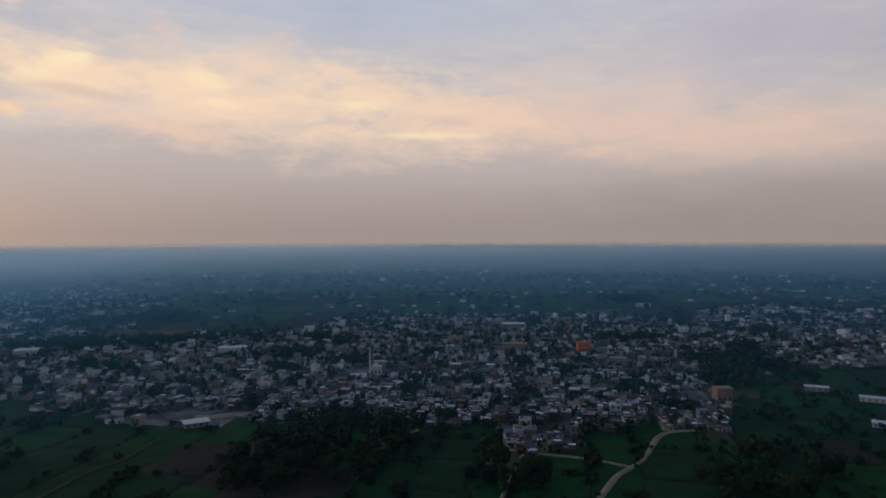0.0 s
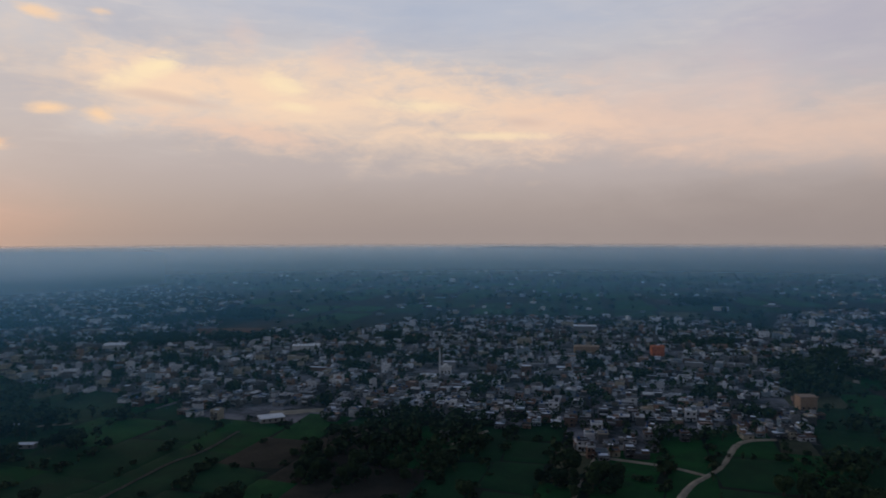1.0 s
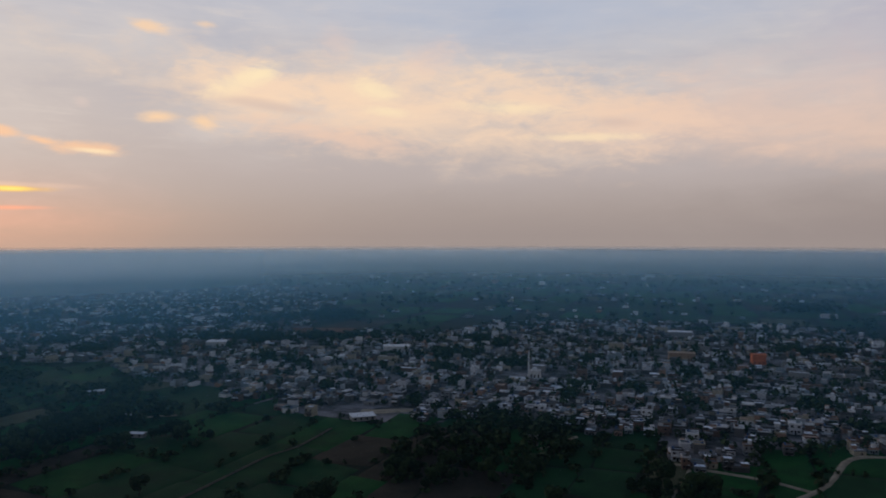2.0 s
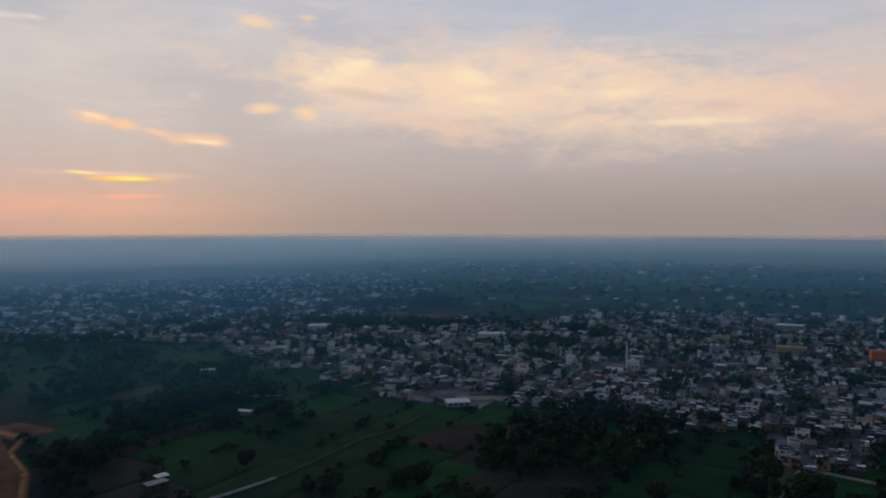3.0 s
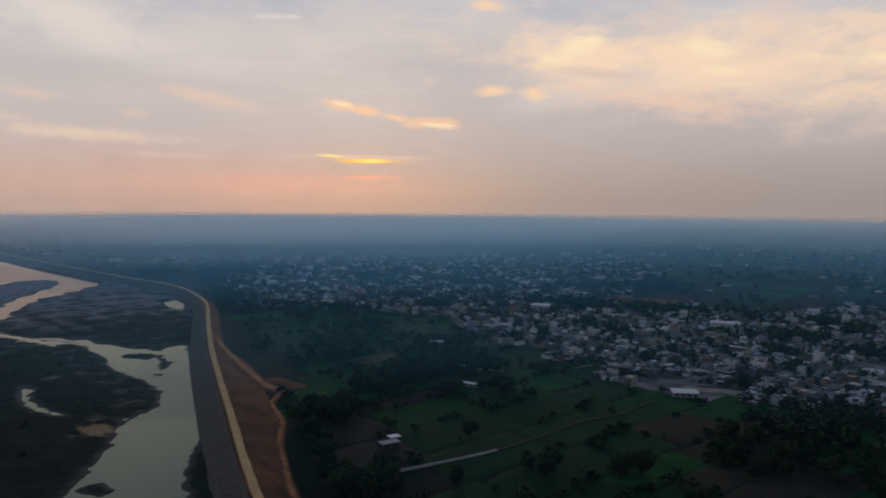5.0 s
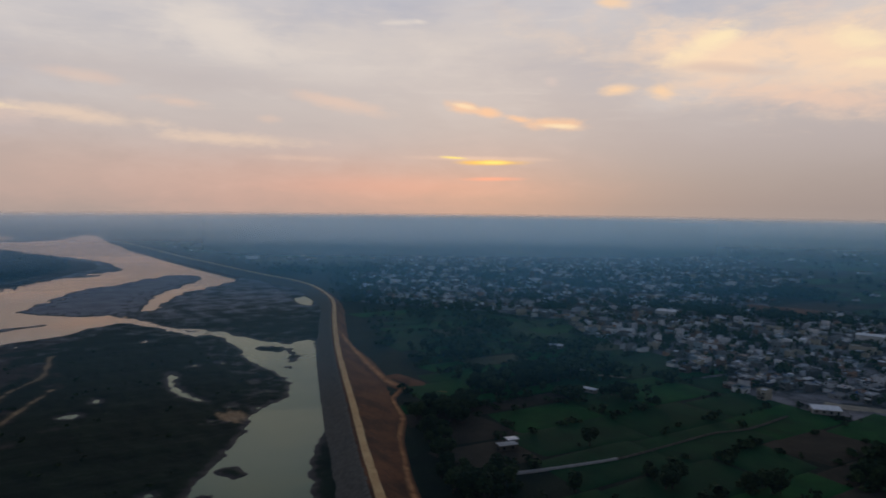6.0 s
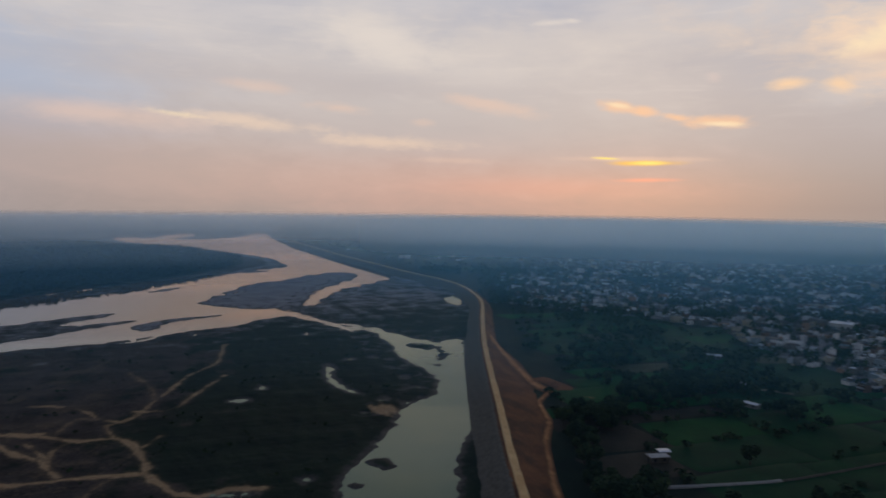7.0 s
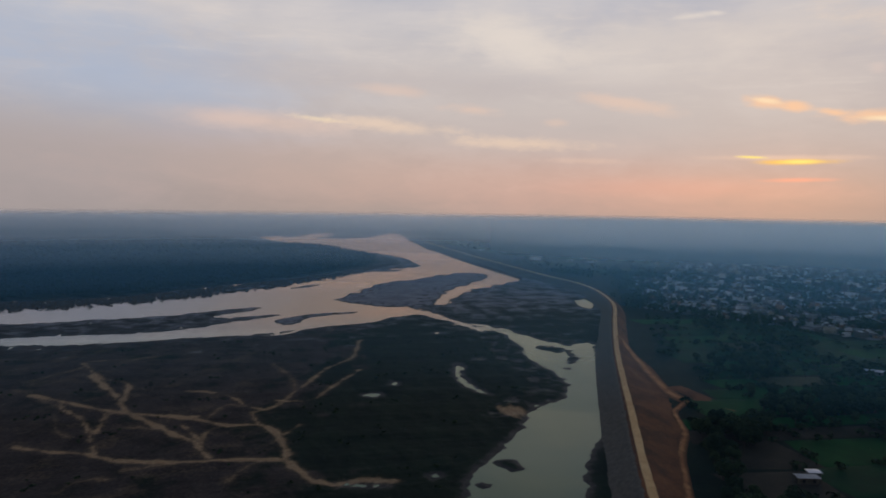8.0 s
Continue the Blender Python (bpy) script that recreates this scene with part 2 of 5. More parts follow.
def crop(a, b, rows, angle):
    def make(n, p):
        rnd = n.add("ShaderNodeObjectInfo").outputs["Random"]
        m = n.add("ShaderNodeMapping")
        n.put(p, m.inputs[0])
        m.inputs["Rotation"].default_value = (0, 0, radians(angle))
        wave = n.add("ShaderNodeTexWave")
        n.put(m.outputs[0], wave.inputs[0])
        wave.inputs["Scale"].default_value, wave.inputs["Distortion"].default_value = rows, 1.2
        f, g = n.noise(p, 0.05, 7, 0.7), n.noise(p, 0.9, 4, 0.65)
        v = n.math("ADD", n.math("MULTIPLY", f, 0.7), n.math("MULTIPLY", g, 0.3))
        c = n.mix(n.span(v, 0.36, 0.64), a, b)
        c = n.mix(n.span(n.noise(p, 0.022, 6, 0.7), 0.52, 0.7, 0.0, 0.5), c, (0.012, 0.018, 0.009))
        c = n.mix(n.math("MULTIPLY", wave.outputs[1], 0.25), c, tuple(0.5 * q for q in a))
        c = n.mix(0.5, c, n.ramp(rnd, [(0, (0.5, 0.5, 0.5)), (1, (0.85, 0.8, 0.7))]), "MULTIPLY")
        return c, 0.95, v, 0.25
    return make


PAINTS = [(0.0, (0.13, 0.127, 0.125)), (0.16, (0.25, 0.246, 0.243)), (0.30, (0.17, 0.105, 0.078)), (0.38, (0.42, 0.37, 0.28)),
          (0.46, (0.07, 0.068, 0.07)), (0.62, (0.55, 0.555, 0.57)), (0.74, (0.36, 0.22, 0.15)), (0.79, (0.27, 0.33, 0.36)), (0.86, (0.78, 0.78, 0.78))]


def plaster(source):
    def make(n, p):
        rnd = n.add("ShaderNodeObjectInfo").outputs["Random"] if source == "object" else n.add("ShaderNodeNewGeometry").outputs["Random Per Island"]
        base = n.ramp(rnd, PAINTS, "CONSTANT")
        f, g = n.noise(p, 0.45, 5, 0.7), n.noise(p, 3.0, 4, 0.6)
        base = n.mix(n.span(f, 0.5, 0.75, 0.0, 0.6), base, (0.10, 0.095, 0.09))
        return n.mix(n.span(g, 0.5, 0.8, 0.0, 0.3), base, (0.30, 0.27, 0.24)), 0.9, g, 0.02
    return make


def roofing(source):
    def make(n, p):
        rnd = n.add("ShaderNodeObjectInfo").outputs["Random"] if source == "object" else n.add("ShaderNodeNewGeometry").outputs["Random Per Island"]
        base = n.ramp(rnd, [(0.0, (0.30, 0.296, 0.29)), (0.2, (0.56, 0.55, 0.54)), (0.36, (0.14, 0.136, 0.133)), (0.58, (0.8, 0.8, 0.8)), (0.68, (0.5, 0.34, 0.25)), (0.75, (0.2, 0.2, 0.205)), (0.86, (0.86, 0.86, 0.86))], "CONSTANT")
        f = n.noise(p, 0.35, 6, 0.7)
        return n.mix(n.span(f, 0.45, 0.75, 0.0, 0.7), base, (0.09, 0.085, 0.08)), 0.92, f, 0.03
    return make


def leafy(a, b, source="object"):
    def make(n, p):
        rnd = n.add("ShaderNodeObjectInfo").outputs["Random"] if source == "object" else n.add("ShaderNodeNewGeometry").outputs["Random Per Island"]
        f = n.noise(p, 0.6, 4, 0.7)
        return n.mix(n.span(n.math("ADD", n.math("MULTIPLY", f, 0.6), n.math("MULTIPLY", rnd, 0.4)), 0.3, 0.7), a, b), 0.8, f, 0.1
    return make


def sandy_track(n, p):
    """Loose orange sand, thin towards the track's sides, where the brown earth shows."""
    f, g = n.noise(p, 0.15, 5, 0.65), n.noise(p, 1.6, 4, 0.6)
    v = n.math("ADD", n.math("MULTIPLY", f, 0.65), n.math("MULTIPLY", g, 0.35))
    sand = n.mix(n.span(v, 0.36, 0.64), (0.36, 0.135, 0.045), (0.52, 0.235, 0.085))
    worn = n.math("ADD", attr(n, "worn"), n.math("MULTIPLY", n.math("SUBTRACT", v, 0.5), 2.2))
    return n.mix(n.span(worn, 0.15, 1.15), (0.13, 0.055, 0.022), sand), 0.9, v, 0.08


M = {
    "ground": material("ground", ground_look),
    "bank": material("bank", two_tone((0.078, 0.066, 0.05), (0.132, 0.114, 0.088), 0.4, 2.2, 0.3)),
    "earth": material("earth", two_tone((0.055, 0.024, 0.012), (0.18, 0.066, 0.024), 0.045, 0.8, 0.35)),
    "dirt": material("dirt", two_tone((0.54, 0.31, 0.125), (0.70, 0.445, 0.20), 0.12, 1.5, 0.08)),
    "orange": material("orange_sand", sandy_track),
    "lane": material("lane", two_tone((0.24, 0.19, 0.13), (0.37, 0.30, 0.21), 0.2, 1.5, 0.05)),
    "wheat": material("green_crop", crop((0.00365, 0.056, 0.0109), (0.00974, 0.0945, 0.0159), 0.5, 7)),
    "fodder": material("dark_crop", crop((0.00381, 0.0381, 0.0114), (0.0089, 0.0636, 0.0166), 0.35, 95)),
    "plough": material("ploughed_soil", crop((0.030, 0.026, 0.017), (0.058, 0.047, 0.031), 0.6, 95)),
    "stubble": material("stubble", crop((0.0585, 0.065, 0.0338), (0.104, 0.107, 0.0546), 0.5, 7)),
    "wall": material("plaster", plaster("object")),
    "walls": material("plaster_town", plaster("island")),
    "roof": material("flat_roof", roofing("object")),
    "roofs": material("flat_roof_town", roofing("island")),
    "white": material("whitewash", two_tone((0.60, 0.59, 0.57), (0.78, 0.77, 0.75), 0.3, 2.0, 0.02)),
    "sheet": material("metal_sheet", two_tone((0.50, 0.51, 0.52), (0.68, 0.69, 0.70), 0.3, 3.0, 0.02, 0.5)),
    "red": material("orange_paint", two_tone((0.50, 0.14, 0.06), (0.62, 0.20, 0.09), 0.3, 2.0, 0.02)),
    "sandpaint": material("buff_paint", two_tone((0.30, 0.20, 0.13), (0.40, 0.28, 0.19), 0.3, 2.0, 0.02)),
    "dark": material("dark_opening", lambda n, p: n.mix(n.noise(p, 2.0), (0.012, 0.013, 0.015), (0.03, 0.03, 0.032)), 0.4),
    "tank": material("plastic_tank", two_tone((0.05, 0.10, 0.22), (0.08, 0.14, 0.28), 1.0, 5.0, 0.01, 0.5)),
    "bark": material("bark", two_tone((0.05, 0.038, 0.028), (0.10, 0.078, 0.058), 2.0, 9.0, 0.05)),
    "leaf": material("leaves", leafy((0.015, 0.0325, 0.0125), (0.04, 0.065, 0.0213))),
    "leaves": material("far_leaves", leafy((0.015, 0.0325, 0.0125), (0.04, 0.0625, 0.0213), "island")),
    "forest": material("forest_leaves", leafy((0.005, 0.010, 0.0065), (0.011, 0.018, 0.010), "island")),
    "stone": material("lined_channel", two_tone((0.30, 0.29, 0.27), (0.42, 0.40, 0.37), 0.4, 3.0, 0.03)),
}


def water_look():
    """Silty water: a brown body under a mirror of the sky, greener in the still side channel; the stream's sunset
    reflection is tinted in.
    """
    m = bpy.data.materials.new("river_water")
    m.use_nodes = True
    n = Nodes(m.node_tree)
    p = n.add("ShaderNodeNewGeometry").outputs["Position"]
    at = n.add("ShaderNodeSeparateXYZ")
    n.put(p, at.inputs[0])
    silt = n.noise(p, 0.01, 4)
    body = n.mix(n.span(silt, 0.3, 0.7), (0.085, 0.125, 0.06), (0.12, 0.15, 0.075))
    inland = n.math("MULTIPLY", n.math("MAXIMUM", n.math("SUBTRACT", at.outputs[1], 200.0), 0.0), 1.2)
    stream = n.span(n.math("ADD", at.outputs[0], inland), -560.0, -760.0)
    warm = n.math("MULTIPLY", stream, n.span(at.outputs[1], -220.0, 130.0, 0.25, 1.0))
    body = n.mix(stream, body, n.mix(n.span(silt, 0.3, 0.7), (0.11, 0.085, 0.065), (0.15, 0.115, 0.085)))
    k = n.add("ShaderNodeBump")
    k.inputs["Strength"].default_value, k.inputs["Distance"].default_value = 0.06, 0.03
    n.put(n.noise(p, 0.35, 4, 0.6), k.inputs["Height"])
    d, gl, fr, both = n.add("ShaderNodeBsdfDiffuse"), n.add("ShaderNodeBsdfGlossy"), n.add("ShaderNodeFresnel"), n.add("ShaderNodeMixShader")
    n.put(body, d.inputs["Color"])
    # sunset pink of the reflection put into the stream's gloss colour
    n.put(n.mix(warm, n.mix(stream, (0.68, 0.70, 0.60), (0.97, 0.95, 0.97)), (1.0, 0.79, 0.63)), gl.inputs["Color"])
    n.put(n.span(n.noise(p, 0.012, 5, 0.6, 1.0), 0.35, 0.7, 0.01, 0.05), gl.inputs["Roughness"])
    # IOR raised far above water's in the stream, to brighten its reflection
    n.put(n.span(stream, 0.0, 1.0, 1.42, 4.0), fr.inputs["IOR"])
    for b in (d, gl, fr):
        n.put(k.outputs[0], b.inputs["Normal"])
    n.put(fr.outputs[0], both.inputs[0])
    n.put(d.outputs[0], both.inputs[1])
    n.put(gl.outputs[0], both.inputs[2])
    n.put(both.outputs[0], n.add("ShaderNodeOutputMaterial").inputs[0])
    return m


def haze_look(density, colour, top, full, foot, west_pale):
    """Air haze put into a tinted see-through sheet, which scatters a little of the sky's light on, mostly forward, and
    frays out above and below.
    """
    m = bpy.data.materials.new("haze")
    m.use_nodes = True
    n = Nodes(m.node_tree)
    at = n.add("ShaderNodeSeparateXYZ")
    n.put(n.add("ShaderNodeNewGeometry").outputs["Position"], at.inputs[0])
    # the haze's brightening towards the sunset, put into a paler sheet colour westward
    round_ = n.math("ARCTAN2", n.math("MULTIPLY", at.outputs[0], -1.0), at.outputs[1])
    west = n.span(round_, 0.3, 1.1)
    # extra sheet density added to lighten the western part of the town
    town_haze = n.math("MULTIPLY", n.span(round_, 0.3, 0.8), n.span(round_, 1.35, 1.05))
    colour = n.mix(n.math("MULTIPLY", west, west_pale), colour, (0.94, 0.95, 0.97))
    density = n.math("MULTIPLY", n.math("ADD", 1.0, n.math("MULTIPLY", town_haze, 0.6)), density, clamp=True)
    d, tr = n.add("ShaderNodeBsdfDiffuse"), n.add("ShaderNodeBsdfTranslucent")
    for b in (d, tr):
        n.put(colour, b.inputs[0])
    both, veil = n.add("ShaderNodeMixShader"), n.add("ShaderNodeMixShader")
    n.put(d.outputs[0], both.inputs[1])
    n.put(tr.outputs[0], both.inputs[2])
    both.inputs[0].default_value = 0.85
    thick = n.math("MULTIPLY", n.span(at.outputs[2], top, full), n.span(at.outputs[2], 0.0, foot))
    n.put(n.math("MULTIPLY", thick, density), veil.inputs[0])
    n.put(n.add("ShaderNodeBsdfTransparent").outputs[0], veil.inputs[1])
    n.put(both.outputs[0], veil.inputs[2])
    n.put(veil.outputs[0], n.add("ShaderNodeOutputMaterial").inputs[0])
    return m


# ---------------------------------------------------------------- plan
def smooth_line(points, step=12.0, closed=False):
    """A rounded line through the points."""
    p = np.array(points, float)
    out = []
    for i in range(len(p) if closed else len(p) - 1):
        a, b, c, d = (p[(i + k) % len(p)] if closed else p[min(max(i + k, 0), len(p) - 1)] for k in (-1, 0, 1, 2))
        n = int(np.clip(np.linalg.norm(c - b) / step, 1, 14))
        for s in np.arange(n) / n:
            out.append(0.5 * (2 * b + (c - a) * s + (2 * a - 5 * b + 4 * c - d) * s**2 + (3 * b - a - 3 * c + d) * s**3))
    if not closed:
        out.append(p[-1])
    return np.array(out)


def to_line(q, line, closed=False):
    """Distance of the points q to a line, and the sign of the side (left of its course: plus)."""
    ends = np.roll(line, -1, 0) if closed else line[1:]
    best, side = np.full(len(q), 1e12), np.ones(len(q))
    for a, b in zip(line, ends):
        ab = b - a
        l2 = float(ab @ ab) + 1e-9
        t = np.clip(((q - a) @ ab) / l2, 0, 1)
        off = q - a - t[:, None] * ab
        d = (off**2).sum(1)
        near = d < best
        best[near] = d[near]
        side[near] = np.sign(ab[0] * (q[near, 1] - a[1]) - ab[1] * (q[near, 0] - a[0]) + 1e-9)
    return np.sqrt(best), side


def inside(q, poly):
    r = np.zeros(len(q), bool)
    for a, b in zip(poly, np.roll(poly, -1, 0)):
        cut = (a[1] > q[:, 1]) != (b[1] > q[:, 1])
        r ^= cut & (q[:, 0] < (b[0] - a[0]) * (q[:, 1] - a[1]) / (b[1] - a[1] + 1e-12) + a[0])
    return r


def depth_in(q, poly):
    """Distance to the outline, plus inside and minus outside."""
    low, high = poly.min(0) - 60, poly.max(0) + 60
    out = -60.0 - np.linalg.norm(np.maximum(np.maximum(low - q, q - high), 0), axis=1)
    near = ((q > low) & (q < high)).all(1)
    d, _ = to_line(q[near], poly, True)
    out[near] = np.where(inside(q[near], poly), d, -d)
    return out


def waves(q, size, seed=0):
    """Cheap smooth noise from -1 to 1."""
    r = np.random.RandomState(seed)
    v = np.zeros(len(q))
    for k in range(9):
        a, f = r.uniform(0, 6.283), (1.0 + 0.45 * k) / size
        v += np.sin(6.283 * f * (q[:, 0] * np.cos(a) + q[:, 1] * np.sin(a)) + r.uniform(0, 6.283)) / (1 + 0.35 * k)
    return v / 2.6


DYKE = smooth_line([(3200, -1380), (800, -338), (0, 41), (-130, 102), (-241, 155), (-281, 174), (-345, 206), (-416, 241), (-509, 288), (-622, 349), (-709, 397),
                    (-775, 426), (-872, 456), (-960, 467), (-1062, 464), (-1236, 468), (-1484, 475), (-1774, 492), (-2100, 518), (-2900, 655), (-4900, 1300)])
course = np.gradient(DYKE, axis=0)
DYKE = DYKE - 0.8 * np.stack([course[:, 1], -course[:, 0]], -1) / np.linalg.norm(course, axis=1)[:, None]
RIVER = smooth_line([(-1000, -4800), (-945, -800), (-935, -370), (-937, -263), (-942, -195), (-982, -124), (-1040, -60), (-1110, 26), (-1170, 98), (-1235, 185), (-1272, 252),
                     (-1350, 326), (-1563, 331), (-1749, 278), (-1953, 188), (-2296, 64), (-2513, 70), (-2365, 227), (-2402, 401), (-2748, 548), (-2481, 550), (-2194, 520),
                     (-1890, 492), (-1585, 470), (-1334, 462), (-1118, 446), (-1009, 366), (-967, 317), (-869, 255), (-809, 225), (-765, 188), (-742, 155),
                     (-710, 114), (-696, 67), (-674, 24), (-661, -49), (-654, -108), (-651, -150), (-660, -195), (-672, -279), (-660, -800), (-640, -4800)], 15, True)
SIDE = smooth_line([(-800, 200), (-788, 191), (-755, 187), (-674, 213), (-632, 234), (-578, 230), (-513, 217), (-474, 219), (-436, 210), (-410, 196), (-401, 177), (-371, 153),
                    (-341, 133), (-327, 120), (-308, 105), (-290, 94), (-278, 89), (-200, 45), (-60, -20), (60, -80), (90, -60), (-60, 20), (-200, 100), (-266, 137),
                    (-310, 161), (-331, 179), (-366, 200), (-438, 234), (-542, 286), (-571, 293), (-565, 269), (-599, 257), (-645, 247), (-681, 230), (-721, 207)], 8, True)
BARS_NEAR_BANK = [
    smooth_line([(-885, 112), (-973, 152), (-1069, 210), (-1102, 262), (-1182, 340), (-1190, 394), (-1128, 391), (-1050, 344), (-972, 285), (-872, 237), (-825, 214), (-815, 171), (-838, 138)], 10, True),
    smooth_line([(-797, -83), (-787, -46), (-769, -18), (-777, 9), (-784, 39), (-762, 17), (-740, -14), (-720, -39), (-701, -73), (-695, -110), (-694, -200), (-702, -320), (-775, -344), (-766, -240), (-782, -130)], 10, True),
    smooth_line([(-725, 30), (-758, 39), (-775, 67), (-789, 117), (-785, 123), (-772, 91), (-743, 58), (-720, 53), (-714, 41)], 8, True),
]
BARS_STREAM = [
    smooth_line([(-797, -64), (-824, -28), (-842, 23), (-799, -10), (-784, -44)], 8, True),
    smooth_line([(-1012, -26), (-1061, 1), (-1048, 37), (-1022, 10), (-1002, -13)], 8, True),
    smooth_line([(-1397, 285), (-1456, 326), (-1371, 314), (-1339, 330), (-1297, 299), (-1324, 277)], 20, True),
    smooth_line([(-1227, 175), (-1280, 232), (-1254, 281), (-1232, 227)], 16, True),
    smooth_line([(-817, 183), (-826, 213), (-807, 240), (-777, 244), (-762, 216), (-785, 195)], 6, True),
]
BARS_SIDE = [
    smooth_line([(-572, 246), (-560, 260), (-538, 253), (-553, 242)], 5, True),
    smooth_line([(-548, 262), (-515, 257), (-498, 240), (-512, 246)], 5, True),
    smooth_line([(-493, 227), (-480, 229), (-476, 235), (-486, 234)], 4, True),
    smooth_line([(-720, 201), (-690, 216), (-655, 236), (-640, 242), (-668, 222), (-698, 205)], 5, True),
    smooth_line([(-314, 115), (-313, 125), (-301, 125), (-300, 118)], 4, True),
    smooth_line([(-293, 96), (-289, 105), (-286, 98)], 3, True),
    smooth_line([(-1010, 60), (-1040, 80), (-1062, 112), (-1030, 92)], 6, True),
]
BARS = BARS_NEAR_BANK + BARS_STREAM + BARS_SIDE
POOLS_FLATS = [
    smooth_line([(-664, 12), (-670, 30), (-699, 59), (-673, 46), (-660, 26)], 6, True),
    smooth_line([(-828, 404), (-834, 415), (-850, 434), (-828, 432), (-792, 415), (-759, 395), (-767, 390), (-785, 390)], 6, True),
    smooth_line([(-492, 146), (-520, 157), (-503, 158), (-484, 150), (-452, 149), (-428, 152), (-438, 145), (-460, 141)], 5, True),
    smooth_line([(-445, 72), (-449, 79), (-442, 85), (-437, 78)], 3, True),
    smooth_line([(-465, 94), (-476, 98), (-471, 101), (-462, 97)], 3, True),
    smooth_line([(-305, 80), (-308, 83), (-303, 85), (-300, 81)], 2, True),
]
POOLS_FAR = [
    smooth_line([(-300, 40), (-305, 38), (-301, 57), (-297, 60)], 3, True),
    smooth_line([(-528, 172), (-534, 182), (-526, 180)], 4, True),
    smooth_line([(-640, 170), (-652, 176), (-640, 180)], 5, True),
    smooth_line([(-3304, 906), (-3654, 1222), (-3927, 1829), (-3341, 1300), (-3120, 960)], 40, True),
    smooth_line([(-753, 201), (-717, 212), (-689, 219), (-654, 223), (-638, 218), (-673, 211), (-703, 205), (-733, 195)], 6, True),
    smooth_line([(-2556, 187), (-2760, 305), (-2558, 310), (-2380, 203)], 30, True),
]
POOLS = POOLS_FLATS + POOLS_FAR
WOOD = smooth_line([(-1020, -4800), (-965, -800), (-952, -375), (-954, -268), (-1004, -128), (-1128, 20), (-1272, 146), (-1440, 245), (-1640, 215), (-1815, 150), (-2066, -49), (-2700, -300), (-4700, -900), (-4700, -4800)], 25, True)
TOWN = np.array([(-740, 445), (-678, 487), (-588, 525), (-501, 557), (-428, 500), (-364, 476), (-322, 466), (-272, 444), (-228, 422), (-182, 425), (-122, 440), (-118, 460),
                 (-65, 455), (0, 425), (15, 388), (42, 390), (63, 428), (97, 437), (140, 430), (160, 553), (184, 643), (263, 813), (238, 962), (135, 1021),
                 (-80, 1012), (-218, 973), (-254, 800), (-357, 838), (-351, 750), (-415, 780), (-600, 1250), (-821, 1450), (-1130, 1250), (-1230, 828), (-1020, 600)], float)
TOWN_EAST = np.array([(205, 640), (240, 907), (297, 1100), (410, 1187), (520, 1107), (560, 900), (480, 700), (354, 660), (294, 640)], float)
TRACKS_MAIN = [
    [(-385, -108), (-374, -90), (-365, -71), (-355, -61), (-346, -33), (-342, -5), (-338, 18)],
    [(-338, 18), (-323, 23), (-308, 29), (-304, 36), (-306, 49), (-301, 62)],
    [(-534, -103), (-495, -86), (-465, -74), (-440, -67), (-426, -60), (-402, -44), (-382, -32), (-374, -25), (-360, -21), (-347, -16)],
    [(-484, -127), (-467, -106), (-447, -85), (-433, -65), (-424, -46), (-417, -26)],
    [(-419, -40), (-408, -21), (-396, -8), (-396, 7), (-383, 14), (-368, 17), (-350, 19), (-338, 18)],
]
TRACKS_SIDE = [
    [(-464, -106), (-445, -100), (-431, -89), (-406, -80), (-384, -74), (-366, -69)],
    [(-398, -75), (-417, -75), (-433, -75), (-435, -67)],
    [(-404, -33), (-385, -26), (-369, -21)],
    [(-369, -21), (-388, -19), (-398, -12)],
    [(-366, 16), (-378, 22), (-390, 29)],
    [(-397, 7), (-419, 4), (-422, 12), (-428, 18)],
    [(-429, 18), (-454, 29), (-484, 42), (-519, 57)],
    [(-440, 20), (-438, 40), (-466, 55), (-509, 80)],
    [(-476, -35), (-465, -17), (-449, -5), (-431, 1), (-423, 11)],
    [(-572, -114), (-520, -93), (-504, -75), (-461, -70)],
    [(-519, 57), (-552, 81), (-613, 96), (-638, 109)],
]
TRACKS_FAINT = [
    [(-317, -7), (-332, 0), (-339, 10)],
    [(-501, -140), (-484, -127), (-454, -103)],
    [(-440, -104), (-407, -95), (-393, -85)],
    [(-414, -20), (-437, -10), (-428, 6)],
    [(-457, 31), (-495, 31), (-541, 20)],
    [(-341, -52), (-343, -38), (-343, -23)],
    [(-578, -122), (-579, -82), (-588, -55)],
    [(-519, -140), (-532, -130), (-562, -110)],
    [(-361, 9), (-364, 15), (-361, 19)],
    [(-406, -62), (-397, -43), (-376, -25)],
    [(-320, -75), (-331, -70), (-331, -58)],
]
GREEN_EDGE = smooth_line([(-1100, 330), (-743, 155), (-625, 100), (-502, 72), (-422, 41), (-347, 23), (-309, 30), (-150, -40), (300, -260)], 20.0)  # grass on its north side, bare soil on the south
WATER_Z, FLAT_Z = -3.0, -2.0


